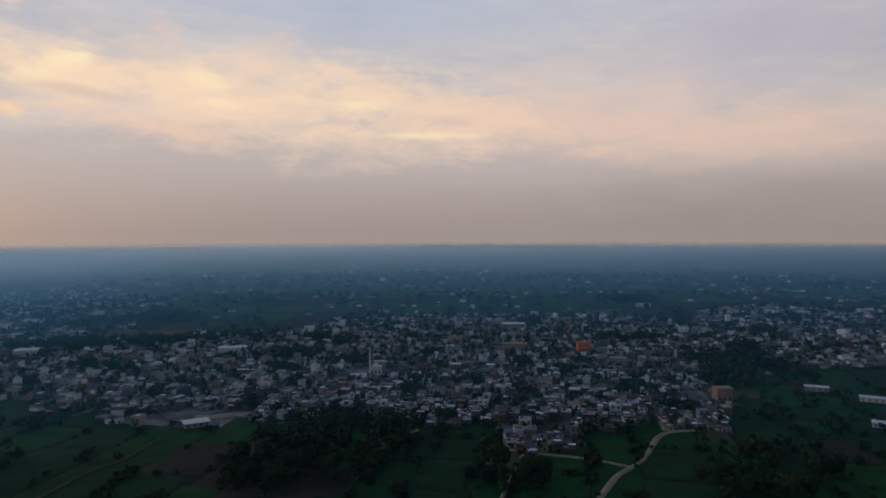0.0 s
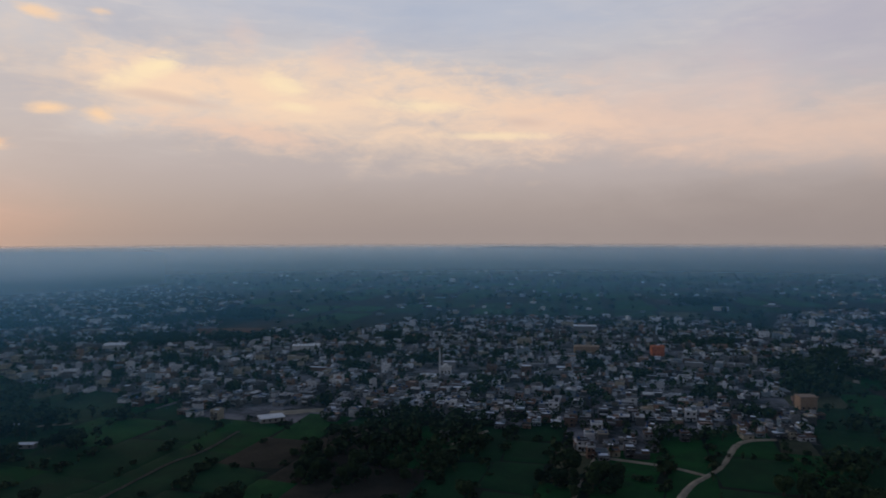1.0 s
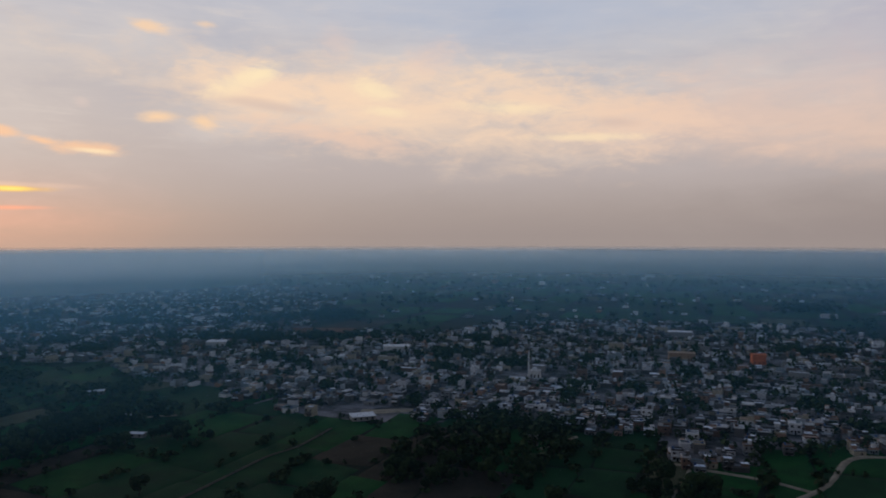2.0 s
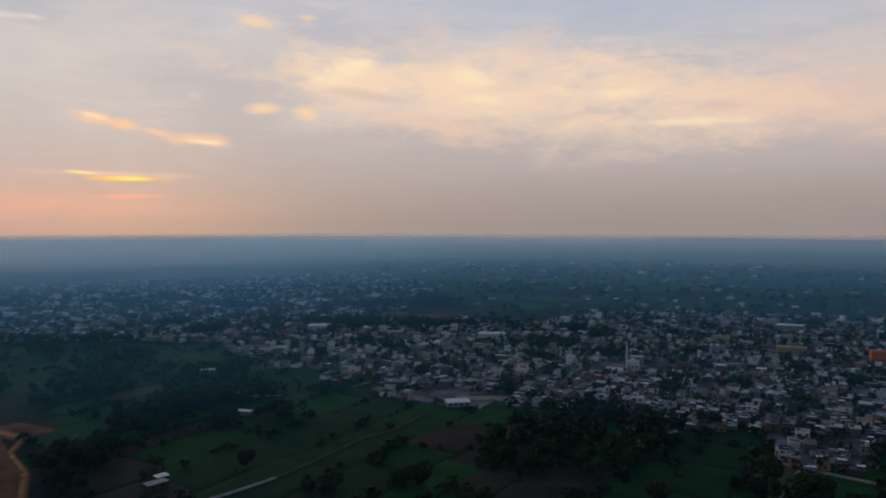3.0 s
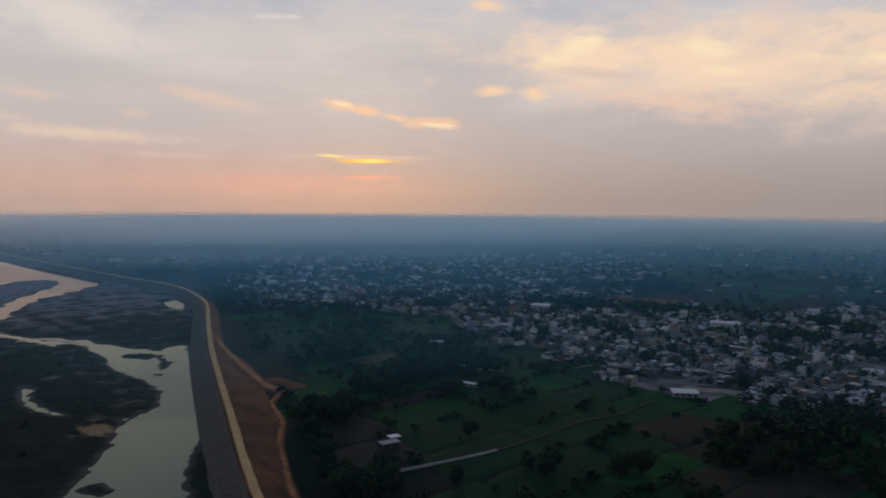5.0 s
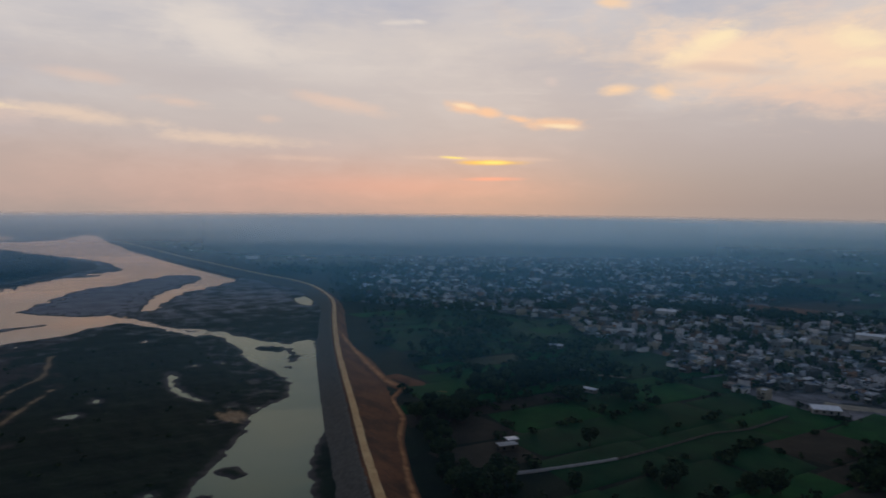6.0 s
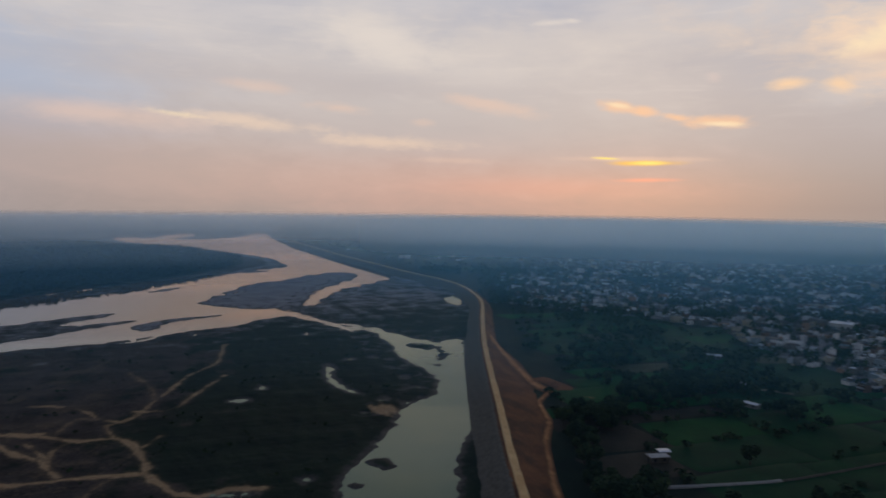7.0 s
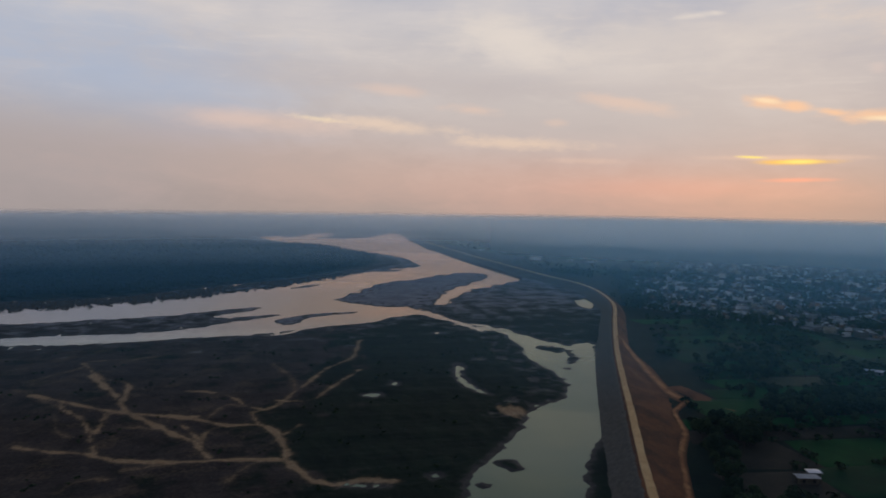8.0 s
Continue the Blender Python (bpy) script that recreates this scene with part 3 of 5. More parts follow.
def survey(q):
    """What lies at the plan points q: height of the ground and its cover."""
    wob = 3.4 * waves(q, 55, 1) + 2.3 * waves(q, 17, 2) + 0.9 * waves(q, 7, 9)
    far = np.hypot(q[:, 0], q[:, 1])
    w = np.maximum(depth_in(q, RIVER), depth_in(q, SIDE))
    for b in BARS:
        w = np.minimum(w, -depth_in(q, b))
    w = w + wob * np.clip(far / 700, 0.5, 1.6)
    puddle = waves(q, 30, 70) + 0.6 * waves(q, 12, 71) - 0.98
    w = np.where((w < -1.5) & (w > -26) & (q[:, 0] < -380), np.maximum(w, puddle * 5.0), w)
    for b in POOLS:
        w = np.maximum(w, depth_in(q, b) - 1.2 + 1.7 * waves(q, 15, 3) + 1.2 * waves(q, 6, 10))
    d, side = to_line(q, DYKE)
    north = side < 0
    toe = np.where(north, 60.0, d - 12.5)
    w = np.minimum(w, toe)
    wood = depth_in(q, WOOD)
    base = np.where(north, 0.0, np.clip(FLAT_Z + np.clip(wood, 0, 40) * 0.05, FLAT_Z, 0.0) + 0.35 * waves(q, 40, 4) + 0.2 * waves(q, 13, 5))
    up = np.clip(-w, 0, None)
    z = np.where(w > 0, WATER_Z - np.minimum(0.02 + w * 0.07, 1.6), np.minimum(base, WATER_Z + 0.03 + up * 0.13))
    mud = np.where(north, 0, np.clip(1.0 - up / 6.0, 0, 1))
    bars = np.maximum(depth_in(q, BARS[0]), depth_in(q, BARS[2]))
    silt = np.where(bars > 0, 0.95, 0.0) + np.where((q[:, 0] < -590) & ~north & (wood < -60) & (bars <= 0), np.clip(0.3 + (-640 - q[:, 0]) / 600, 0.3, 0.6), 0.0)
    silt = np.maximum(silt, np.where(north & (np.maximum(depth_in(q, TOWN), depth_in(q, TOWN_EAST)) > 0), 0.6, 0.0))
    plain = ~north & (wood < -20)
    edge, beyond = to_line(q, GREEN_EDGE)
    bare = np.where(plain, np.clip(0.3 - beyond * edge / 90, -0.4, 0.8) + 0.22 * waves(q, 120, 6) + 0.14 * waves(q, 38, 36), -0.5 + 0.22 * waves(q, 150, 7))
    sand = np.zeros(len(q))
    some = plain & (q[:, 0] > -620) & (q[:, 0] < -240) & (q[:, 1] < 130) & (q[:, 1] > -260)
    for n, t in enumerate(TRACKS_MAIN + TRACKS_SIDE + TRACKS_FAINT):
        if some.any():
            dt, _ = to_line(q[some], smooth_line(t, 6))
            wide = 2.3 if n < 5 else 1.7 if n < 16 else 1.9
            dt = dt + 1.3 * waves(q[some], 34, 8 + n) + 0.5 * waves(q[some], 11, 50 + n)
            worn = 0.78 + 0.22 * waves(q[some], 45, 80 + n)
            core = np.exp(-np.clip(dt / wide, 0, None) ** 2) * (1.0 if n < 5 else 0.75 if n < 16 else 0.45)
            margin = np.exp(-np.clip(dt / (3.0 * wide), 0, None) ** 2) * 0.3
            sand[some] = np.maximum(sand[some], np.maximum(core, margin) * worn)
    spit = np.hypot((q[:, 0] + 389) / 14, (q[:, 1] - 152) / 10)
    sand = np.maximum(sand, np.clip(1.15 - spit + 0.3 * waves(q, 12, 31), 0, 0.75) * plain)
    sand[some] = np.maximum(sand[some], np.clip(0.13 + 0.1 * waves(q[some], 60, 30) + 0.06 * waves(q[some], 22, 33), 0, 0.26) * np.clip((60 - q[some, 1]) / 60, 0, 1))
    return dict(z=z, water=w, mud=mud, silt=silt, bare=bare, sand=sand, north=north, dyke=d, wood=wood)


# ---------------------------------------------------------------- mesh helpers
def mesh_of(name, verts, faces, mats=(), index=None, smooth=False):
    me = bpy.data.meshes.new(name)
    me.from_pydata([tuple(v) for v in verts], [], [tuple(f) for f in faces])
    for m in mats:
        me.materials.append(m)
    if index is not None:
        me.polygons.foreach_set("material_index", np.asarray(index, np.int32))
    if smooth:
        me.polygons.foreach_set("use_smooth", np.ones(len(me.polygons), bool))
    me.update()
    return me


def part(name, bm, mat, parent=None, label=""):
    me = bpy.data.meshes.new(name)
    bm.to_mesh(me)
    bm.free()
    me.materials.append(mat)
    ob = new(name, me)
    if parent is not None:
        ob.parent = parent
    return tagged(ob, label)


def box(bm, x, y, z, sx, sy, sz, bevel=0.0):
    """A box with its base's middle at x, y, z."""
    got = bmesh.ops.create_cube(bm, size=1.0, matrix=Matrix.Translation((x, y, z + sz / 2)) @ Matrix.Diagonal((sx, sy, sz, 1)))
    if bevel:
        edges = list({e for v in got["verts"] for e in v.link_edges})
        bmesh.ops.bevel(bm, geom=edges, offset=bevel, segments=1, affect="EDGES")
    return bm


def tube(bm, x, y, z, r, h, r2=None, seg=10):
    bmesh.ops.create_cone(bm, cap_ends=True, segments=seg, radius1=r, radius2=r if r2 is None else r2, depth=h, matrix=Matrix.Translation((x, y, z + h / 2)))
    return bm


def thing(name, label, category, group="", at=(0, 0, 0), turn=0.0):
    ob = tagged(new(name), label, category, group)
    ob.matrix_basis = pose(*at, 0, 0, turn)
    return ob


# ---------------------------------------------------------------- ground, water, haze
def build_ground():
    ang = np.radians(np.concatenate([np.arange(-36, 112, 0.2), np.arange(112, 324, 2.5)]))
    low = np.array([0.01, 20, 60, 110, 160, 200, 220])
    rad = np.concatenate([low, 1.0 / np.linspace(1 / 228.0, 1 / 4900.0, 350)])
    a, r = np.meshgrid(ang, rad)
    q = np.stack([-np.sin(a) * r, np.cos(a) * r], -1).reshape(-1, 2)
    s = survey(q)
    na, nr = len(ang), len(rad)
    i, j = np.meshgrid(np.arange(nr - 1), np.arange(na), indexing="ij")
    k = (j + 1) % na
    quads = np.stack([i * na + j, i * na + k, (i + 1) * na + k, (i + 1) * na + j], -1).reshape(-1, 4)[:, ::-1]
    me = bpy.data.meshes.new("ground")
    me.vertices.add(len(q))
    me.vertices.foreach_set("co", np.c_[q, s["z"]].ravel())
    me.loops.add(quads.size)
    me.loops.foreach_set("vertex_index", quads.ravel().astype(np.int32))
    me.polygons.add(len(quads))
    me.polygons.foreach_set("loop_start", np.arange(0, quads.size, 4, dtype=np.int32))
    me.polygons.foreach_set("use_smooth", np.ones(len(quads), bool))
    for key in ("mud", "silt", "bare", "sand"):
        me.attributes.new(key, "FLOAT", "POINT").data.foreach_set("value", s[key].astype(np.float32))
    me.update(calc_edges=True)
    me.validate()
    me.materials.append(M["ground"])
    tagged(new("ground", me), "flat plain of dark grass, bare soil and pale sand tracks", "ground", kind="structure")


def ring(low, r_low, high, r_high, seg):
    """A leaning ring-shaped sheet from one radius and height to another."""
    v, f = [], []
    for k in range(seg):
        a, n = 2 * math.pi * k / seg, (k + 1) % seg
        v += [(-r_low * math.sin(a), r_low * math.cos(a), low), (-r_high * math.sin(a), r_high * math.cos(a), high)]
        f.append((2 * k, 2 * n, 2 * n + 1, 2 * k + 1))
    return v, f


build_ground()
hv, hf = [], []
for k in range(61):
    a = radians(-26 + k)
    rise = 30.0 * min(1.0, max(0.0, (36.5 - k) / 4.5)) * math.exp(-((max(0.0, 32 - k) / 22.0) ** 2)) + 1.5 * math.sin(k * 1.7)
    for r, z in ((4560, -1.0), (4700, max(0.0, rise)), (4860, -1.0)):
        hv.append((-r * math.sin(a), r * math.cos(a), z))
    if k:
        o = 3 * k
        hf += [(o - 3, o - 2, o + 1, o), (o - 2, o - 1, o + 2, o + 1)]
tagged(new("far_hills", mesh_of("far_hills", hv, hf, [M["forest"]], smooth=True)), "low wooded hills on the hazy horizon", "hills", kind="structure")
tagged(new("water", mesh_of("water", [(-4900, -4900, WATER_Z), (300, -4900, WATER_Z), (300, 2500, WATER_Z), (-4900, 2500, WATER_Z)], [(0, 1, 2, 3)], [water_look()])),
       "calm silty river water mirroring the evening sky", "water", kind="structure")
# sheet rings standing in for haze: radius, density, colour, height of the fading foot, share of the paler colour to the
# west; each frays out between 0.75 and 1.42 degrees below eye level
for radius, density, colour, foot, west_pale in (
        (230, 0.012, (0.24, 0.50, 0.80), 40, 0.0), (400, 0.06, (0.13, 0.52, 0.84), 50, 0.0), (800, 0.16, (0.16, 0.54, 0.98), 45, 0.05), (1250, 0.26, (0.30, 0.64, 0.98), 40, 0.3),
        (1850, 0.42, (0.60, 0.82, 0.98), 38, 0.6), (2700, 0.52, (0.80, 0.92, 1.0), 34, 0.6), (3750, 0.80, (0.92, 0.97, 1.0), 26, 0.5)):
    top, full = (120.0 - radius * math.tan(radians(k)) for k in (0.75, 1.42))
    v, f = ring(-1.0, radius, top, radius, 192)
    tagged(new("haze", mesh_of("haze", v, f, [haze_look(density, colour, top, full, foot, west_pale)], smooth=True)), "see-through sheet standing in for thin bluish evening haze", "haze", kind="structure")

# ---------------------------------------------------------------- embankment, roads, channel
def frames_along(line):
    t = np.gradient(line, axis=0)
    t /= np.linalg.norm(t, axis=1)[:, None]
    return np.stack([t[:, 1], -t[:, 0]], -1)  # to the right of the course


def loft(name, line, profile, mat, wobble=0.0, seed=0, spread=None):
    """A strip with a cross-section of (offset to the right, height) along a line."""
    right, r = frames_along(line), np.random.RandomState(seed)
    v, f, m = [], [], len(profile)
    for i, (p, n) in enumerate(zip(line, right)):
        for k, (o, z) in enumerate(profile):
            w = wobble * r.uniform(-1, 1)
            if spread is not None and o > 4:
                o = 4 + (o - 4) * spread[i] / 16.0
            v.append((*(p + n * (o + w)), z + 0.15 * w))
        if i:
            a, b = (i - 1) * m, i * m
            f += [(a + k, a + k + 1, b + k + 1, b + k) for k in range(m - 1)]
    return mesh_of(name, v, f, [mat], smooth=True)


def slope_width(x):
    """The land-side slope widens where earth was dug and dumped beside the bend."""
    return np.interp(x, [-900, -545, -480, -400, -350, -300, -240, -100], [7, 7, 14, 22, 23, 17, 11, 10])


def dyke_height(q):
    d, side = to_line(q, DYKE)
    east = 6.0 - np.clip((d - 4.0) / slope_width(q[:, 0]), 0, 1) * 6.0
    west = 6.0 - np.clip((d - 4.0) / 13.0, 0, 1) * 9.0
    return np.where(side < 0, east, west)


def evened(line, step):
    s = np.r_[0, np.cumsum(np.linalg.norm(np.diff(line, axis=0), axis=1))]
    u = np.arange(0, s[-1], step)
    return np.stack([np.interp(u, s, line[:, 0]), np.interp(u, s, line[:, 1])], -1)


dyke_line = evened(DYKE, 6.0)
dyke = thing("embankment", "long earth flood embankment with stone-pitched river side and road on top", "embankment")
tagged(dyke, kind="structure")
for name, profile, mat, label, wob in (
    ("stone_pitching", [(-19.0, -4.2), (-16.6, -3.0), (-13.0, -0.6), (-9.0, 2.4), (-5.2, 5.4), (-4.3, 5.95), (-3.2, 6.0)], "bank", "grey stone pitching", 0.35),
    ("crest", [(-5.0, 5.0), (-3.5, 6.0), (-2.6, 6.06), (2.6, 6.06), (3.8, 6.0), (5.6, 5.0)], "earth", "bare earth shoulders", 0.2),
    ("earth_slope", [(3.5, 6.0), (4.6, 5.9), (9.0, 4.1), (14.0, 2.0), (19.0, 0.3), (21.5, -0.3)], "earth", "reddish-brown earth slope", 0.6)):
    ob = new(name, loft(name, dyke_line, profile, M[mat], wob, 3, slope_width(dyke_line[:, 0]) if name == "earth_slope" else None))
    ob.parent = dyke
    tagged(ob, label)
road = loft("road", dyke_line, [(-1.9, 6.08), (-1.2, 6.16), (0, 6.2), (1.2, 6.16), (1.9, 6.08)], M["dirt"], 0.18, 5)
tagged(new("road", road), "pale sandy dirt road along the embankment top", "road", kind="structure")


def ribbon(name, points, width, mat, label, lift=0.12, wobble=0.5, seed=0, z=None):
    line = evened(smooth_line(points, 4.0), 3.0)
    r, right = np.random.RandomState(seed), frames_along(line)
    ground = np.maximum(0.0, dyke_height(line)) if z is None else np.full(len(line), z)
    v, f = [], []
    for i, (p, n, g) in enumerate(zip(line, right, ground)):
        w = width * 0.5 * (1 + 0.12 * math.sin(i * 0.21 + seed)) + wobble * r.uniform(-0.4, 0.4)
        for k in (-1.0, -0.5, 0.0, 0.5, 1.0):
            q = p + n * k * w
            h = g if z is not None else max(0.0, float(dyke_height(q[None])[0]))
            v.append((*q, h + lift * (1 - 0.85 * k * k)))
        if i:
            a, b = (i - 1) * 5, i * 5
            f += [(a + k, a + k + 1, b + k + 1, b + k) for k in range(4)]
    me = mesh_of(name, v, f, [M[mat]], smooth=True)
    me.attributes.new("worn", "FLOAT", "POINT").data.foreach_set("value", np.tile([0.0, 0.6, 1.0, 0.6, 0.0], len(line)).astype(np.float32))
    return tagged(new(name, me), label, name.replace("_", " "), kind="structure")


ribbon("track", [(-552, 314), (-530, 307), (-516, 302), (-467, 286), (-430, 273), (-405, 265), (-389, 262), (-374, 261)], 9.5, "orange", "orange sandy track down the embankment slope", 0.25, 0.4, 1)
ribbon("track", [(-377, 262), (-366, 249), (-357, 240), (-340, 232), (-323, 224), (-306, 211), (-292, 201), (-268, 187), (-253, 178), (-230, 166), (-200, 151)], 4.6, "orange", "orange sandy track along the embankment foot", 0.6, 0.25, 2)
ribbon("track", [(-375, 259), (-366, 265), (-360, 272), (-350, 279)], 3.6, "orange", "orange sandy track turning into the fields", 0.2, 0.8, 3)
ribbon("sand_patch", [(-410, 274), (-398, 275), (-384, 275), (-372, 271)], 14.0, "earth", "bare brown earth spread at the bend", 0.4, 0.8, 4)
ribbon("lane", [(40, 305), (46, 323), (58, 352), (67, 365), (78, 383), (93, 421), (104, 433), (118, 436)], 3.4, "lane", "pale dusty village lane between fields", 1.05, 0.5, 5)
ribbon("lane", [(67, 366), (50, 377), (24, 385), (5, 392)], 2.6, "lane", "pale narrow field path", 1.05, 0.4, 6)
ribbon("lane", [(0, 300), (2, 320), (7, 352), (10, 365), (14, 384)], 2.0, "lane", "pale narrow field path", 1.05, 0.4, 7)
ribbon("lane", [(112, 1046), (124, 1056), (136, 1050), (136, 990), (130, 930), (121, 851)], 7.0, "lane", "pale dusty village lane between fields", 1.05, 0.5, 8)
ribbon("lane", [(224, 610), (236, 640), (250, 668)], 5.0, "lane", "pale dusty village lane between fields", 1.05, 0.5, 9)
ribbon("lane", [(-330, 386), (-318, 396), (-306, 402)], 2.6, "lane", "pale narrow field path", 1.05, 0.4, 10)
ribbon("lane", [(-132, 400), (-122, 408), (-118, 430)], 2.6, "lane", "pale narrow field path", 1.05, 0.4, 11)
ribbon("lane", [(-66, 396), (-56, 412), (-48, 428)], 2.6, "lane", "pale narrow field path", 1.05, 0.4, 12)

CHANNEL = evened(smooth_line([(-226, 215), (-219, 235), (-210, 268), (-207, 300), (-204, 340), (-197, 363), (-196, 407)], 5.0), 4.0)
for run, look_of, tall, words in ((CHANNEL[:15], "stone", 1.1, "pale concrete-lined irrigation channel between fields"), (CHANNEL[14:], "bank", 0.75, "weathered grey irrigation channel between fields")):
    channel = thing("irrigation_channel", words, "channel")
    for o in (-0.5, 0.5):
        ob = new("bank_wall", loft("bank_wall", run, [(o - 0.26, -0.1), (o - 0.12, tall), (o + 0.12, tall), (o + 0.26, -0.1)], M[look_of], 0.08, 2))
        ob.parent = channel
    ob = new("channel_bed", loft("channel_bed", run, [(-0.42, tall - 0.4), (0.42, tall - 0.4)], M["bark"], 0.05, 4))
    ob.parent = channel


# ---------------------------------------------------------------- fields
def in_town(q, grow=0.0):
    return np.maximum(depth_in(q, TOWN), depth_in(q, TOWN_EAST)) > -grow


def field(rnd, cx, cy, w, h, turn, kind):
    """A crop plot: a low slab with an uneven top and a rounded, trodden edge."""
    c, s = math.cos(turn), math.sin(turn)
    tall = {"wheat": 0.2, "fodder": 0.26, "plough": 0.14, "stubble": 0.16}[kind]
    corner = [(rnd.uniform(-3.5, 3.5), rnd.uniform(-3.5, 3.5)) for _ in range(4)]
    n, v, f = 8, [], []
    for j in range(n + 1):
        for i in range(n + 1):
            u, t = [0.0 if q_ == 0 else 1.0 if q_ == n else 0.03 + 0.94 * (q_ - 1) / (n - 2) for q_ in (i, j)]
            k = [(1 - u) * (1 - t), u * (1 - t), u * t, (1 - u) * t]
            x = (u - 0.5) * w + sum(a * b[0] for a, b in zip(k, corner))
            y = (t - 0.5) * h + sum(a * b[1] for a, b in zip(k, corner))
            edge = i in (0, n) or j in (0, n)
            v.append((x * c - y * s, x * s + y * c, -0.02 if edge else tall * rnd.uniform(0.7, 1.1)))
    for j in range(n):
        for i in range(n):
            a = j * (n + 1) + i
            f.append((a, a + 1, a + n + 2, a + n + 1))
    ob = new("field", mesh_of("field", v, f, [M[kind]], smooth=True))
    ob.location = (cx, cy, 0.03)
    label = {"wheat": "green wheat field on flat ground", "fodder": "dark green fodder crop field on flat ground",
             "plough": "bare brown ploughed field on flat ground", "stubble": "olive stubble field on flat ground"}[kind]
    return tagged(ob, label, "field", "fields by the town", "structure")


rnd = random.Random(5)
plots = []
turn = math.radians(-7)
x = -760.0
while x < 620:
    w = rnd.uniform(19, 40)
    y = 120.0 + rnd.uniform(0, 30)
    while y < 760:
        h = rnd.uniform(34, 74)
        px, py = x + w / 2, y + h / 2
        plots.append((px * math.cos(turn) - py * math.sin(turn), px * math.sin(turn) + py * math.cos(turn), w, h))
        y += h + rnd.uniform(0.2, 1.0)
    x += w + rnd.uniform(0.2, 0.8)
PQ = np.array([(a, b) for a, b, *_ in plots])
PS = to_line(PQ, DYKE)
ok = (PS[1] < 0) & (PS[0] > 48) & ~in_town(PQ, -6.0)
BROWN = np.array([(-313, 250), (-300, 276), (-243, 238), (-234, 208), (-255, 200)], float)
brown_depth = depth_in(PQ, BROWN)
GREEN_PLOTS = [(-537, 457), (-306, 391), (-280, 287), (-212, 229), (-219, 280), (-194, 375), (-62, 419), (-149, 308), (-263, 390), (-222, 323), (-170, 344),
               (29, 361), (104, 407), (65, 404), (211, 493), (-560, 430), (-470, 420)]
BARE_PLOTS = [(-275, 228), (-300, 292), (-127, 343), (-111, 327), (-74, 302), (-239, 386), (-122, 348), (-118, 410), (122, 347), (188, 421)]
for n, (cx, cy, w, h) in enumerate(plots):
    if not ok[n] or math.hypot(cx, cy) > 820:
        continue
    kind = rnd.choices(["wheat", "fodder", "plough", "stubble"], [4, 7, 0.5, 0.6])[0]
    near_green = min(math.hypot(cx - a, cy - b) for a, b in GREEN_PLOTS)
    near_brown = min(math.hypot(cx - a, cy - b) for a, b in BARE_PLOTS)
    if min(near_green, near_brown) < 17:
        kind = "wheat" if near_green < near_brown else "plough"
    if brown_depth[n] > -14:
        kind = "plough"
    field(rnd, cx, cy, w, h, turn, kind)
# the bare brown ground in the middle of the town
ob = field(rnd, -412, 818, 84, 58, 0.25, "plough")
ob.data.materials[0] = M["earth"]
tagged(ob, "bare orange-brown earth ground among houses")


# the fields further out, one mesh of low slabs
FR = np.random.RandomState(31)
fv, ff, fi = [], [], []
for gx in np.arange(-3400, 2400, 70.0):
    for gy in np.arange(420, 4200, 95.0):
        cx, cy = gx + FR.uniform(-8, 8), gy + FR.uniform(-10, 10)
        q = np.array([(cx, cy)])
        r0 = math.hypot(cx, cy)
        if r0 < 800 or r0 > 4500 or FR.uniform() < 0.2 or in_town(q, 30)[0]:
            continue
        d, side = to_line(q, DYKE)
        if side[0] > 0 or d[0] < 80:
            continue
        w, h, a, z = FR.uniform(24, 34), FR.uniform(34, 46), 0.12 * math.sin(cx * 0.002), FR.uniform(0.25, 0.6)
        c, s_ = math.cos(a), math.sin(a)
        o = len(fv)
        for k, zz in ((1.0, -0.02), (0.96, z)):
            fv += [(cx + (u * c - t * s_) * k, cy + (u * s_ + t * c) * k, zz) for u, t in ((-w, -h), (w, -h), (w, h), (-w, h))]
        ff += [(o + 4, o + 5, o + 6, o + 7)] + [(o + k, o + (k + 1) % 4, o + 4 + (k + 1) % 4, o + 4 + k) for k in range(4)]
        fi += [FR.choice([0, 1, 2, 3], p=[0.46, 0.38, 0.09, 0.07])] * 5
tagged(new("far_fields", mesh_of("far_fields", fv, ff, [M["wheat"], M["fodder"], M["plough"], M["stubble"]], fi)), "patchwork of dark green and brown fields on the plain", "fields", kind="stuff")


# ---------------------------------------------------------------- trees
def crown_mesh(rnd, r, h, low, leaves, size, lobes):
    """Leaf clumps scattered over the outsides of a few uneven lobes."""
    v, f = [], []
    spots = [(0, 0, low + h * 0.5, 1.0)] + [(rnd.uniform(-.55, .55) * r, rnd.uniform(-.55, .55) * r, low + h * rnd.uniform(0.25, 0.85), rnd.uniform(0.45, 0.75)) for _ in range(lobes)]
    for _ in range(leaves):
        x, y, z, k = rnd.choice(spots)
        d = Vector((rnd.gauss(0, 1), rnd.gauss(0, 1), rnd.gauss(0, 0.9))).normalized()
        q = rnd.uniform(0.6, 1.0) ** 0.5
        c = Vector((x + d.x * r * k * q * 0.75, y + d.y * r * k * q * 0.75, z + d.z * h * 0.5 * k * q))
        a = (d + Vector((rnd.uniform(-.6, .6), rnd.uniform(-.6, .6), rnd.uniform(-.2, .8)))).normalized()
        u = a.orthogonal().normalized()
        w = a.cross(u)
        t = rnd.uniform(0, 6.28)
        u, w = u * math.cos(t) + w * math.sin(t), w * math.cos(t) - u * math.sin(t)
        e = size * rnd.uniform(0.7, 1.4)
        i = len(v)
        v += [c - u * e, c - w * e * 0.8 + a * e * 0.25, c + u * e, c + w * e * 0.8 + a * e * 0.25]
        f += [(i, i + 1, i + 2), (i, i + 2, i + 3)]
    return v, f


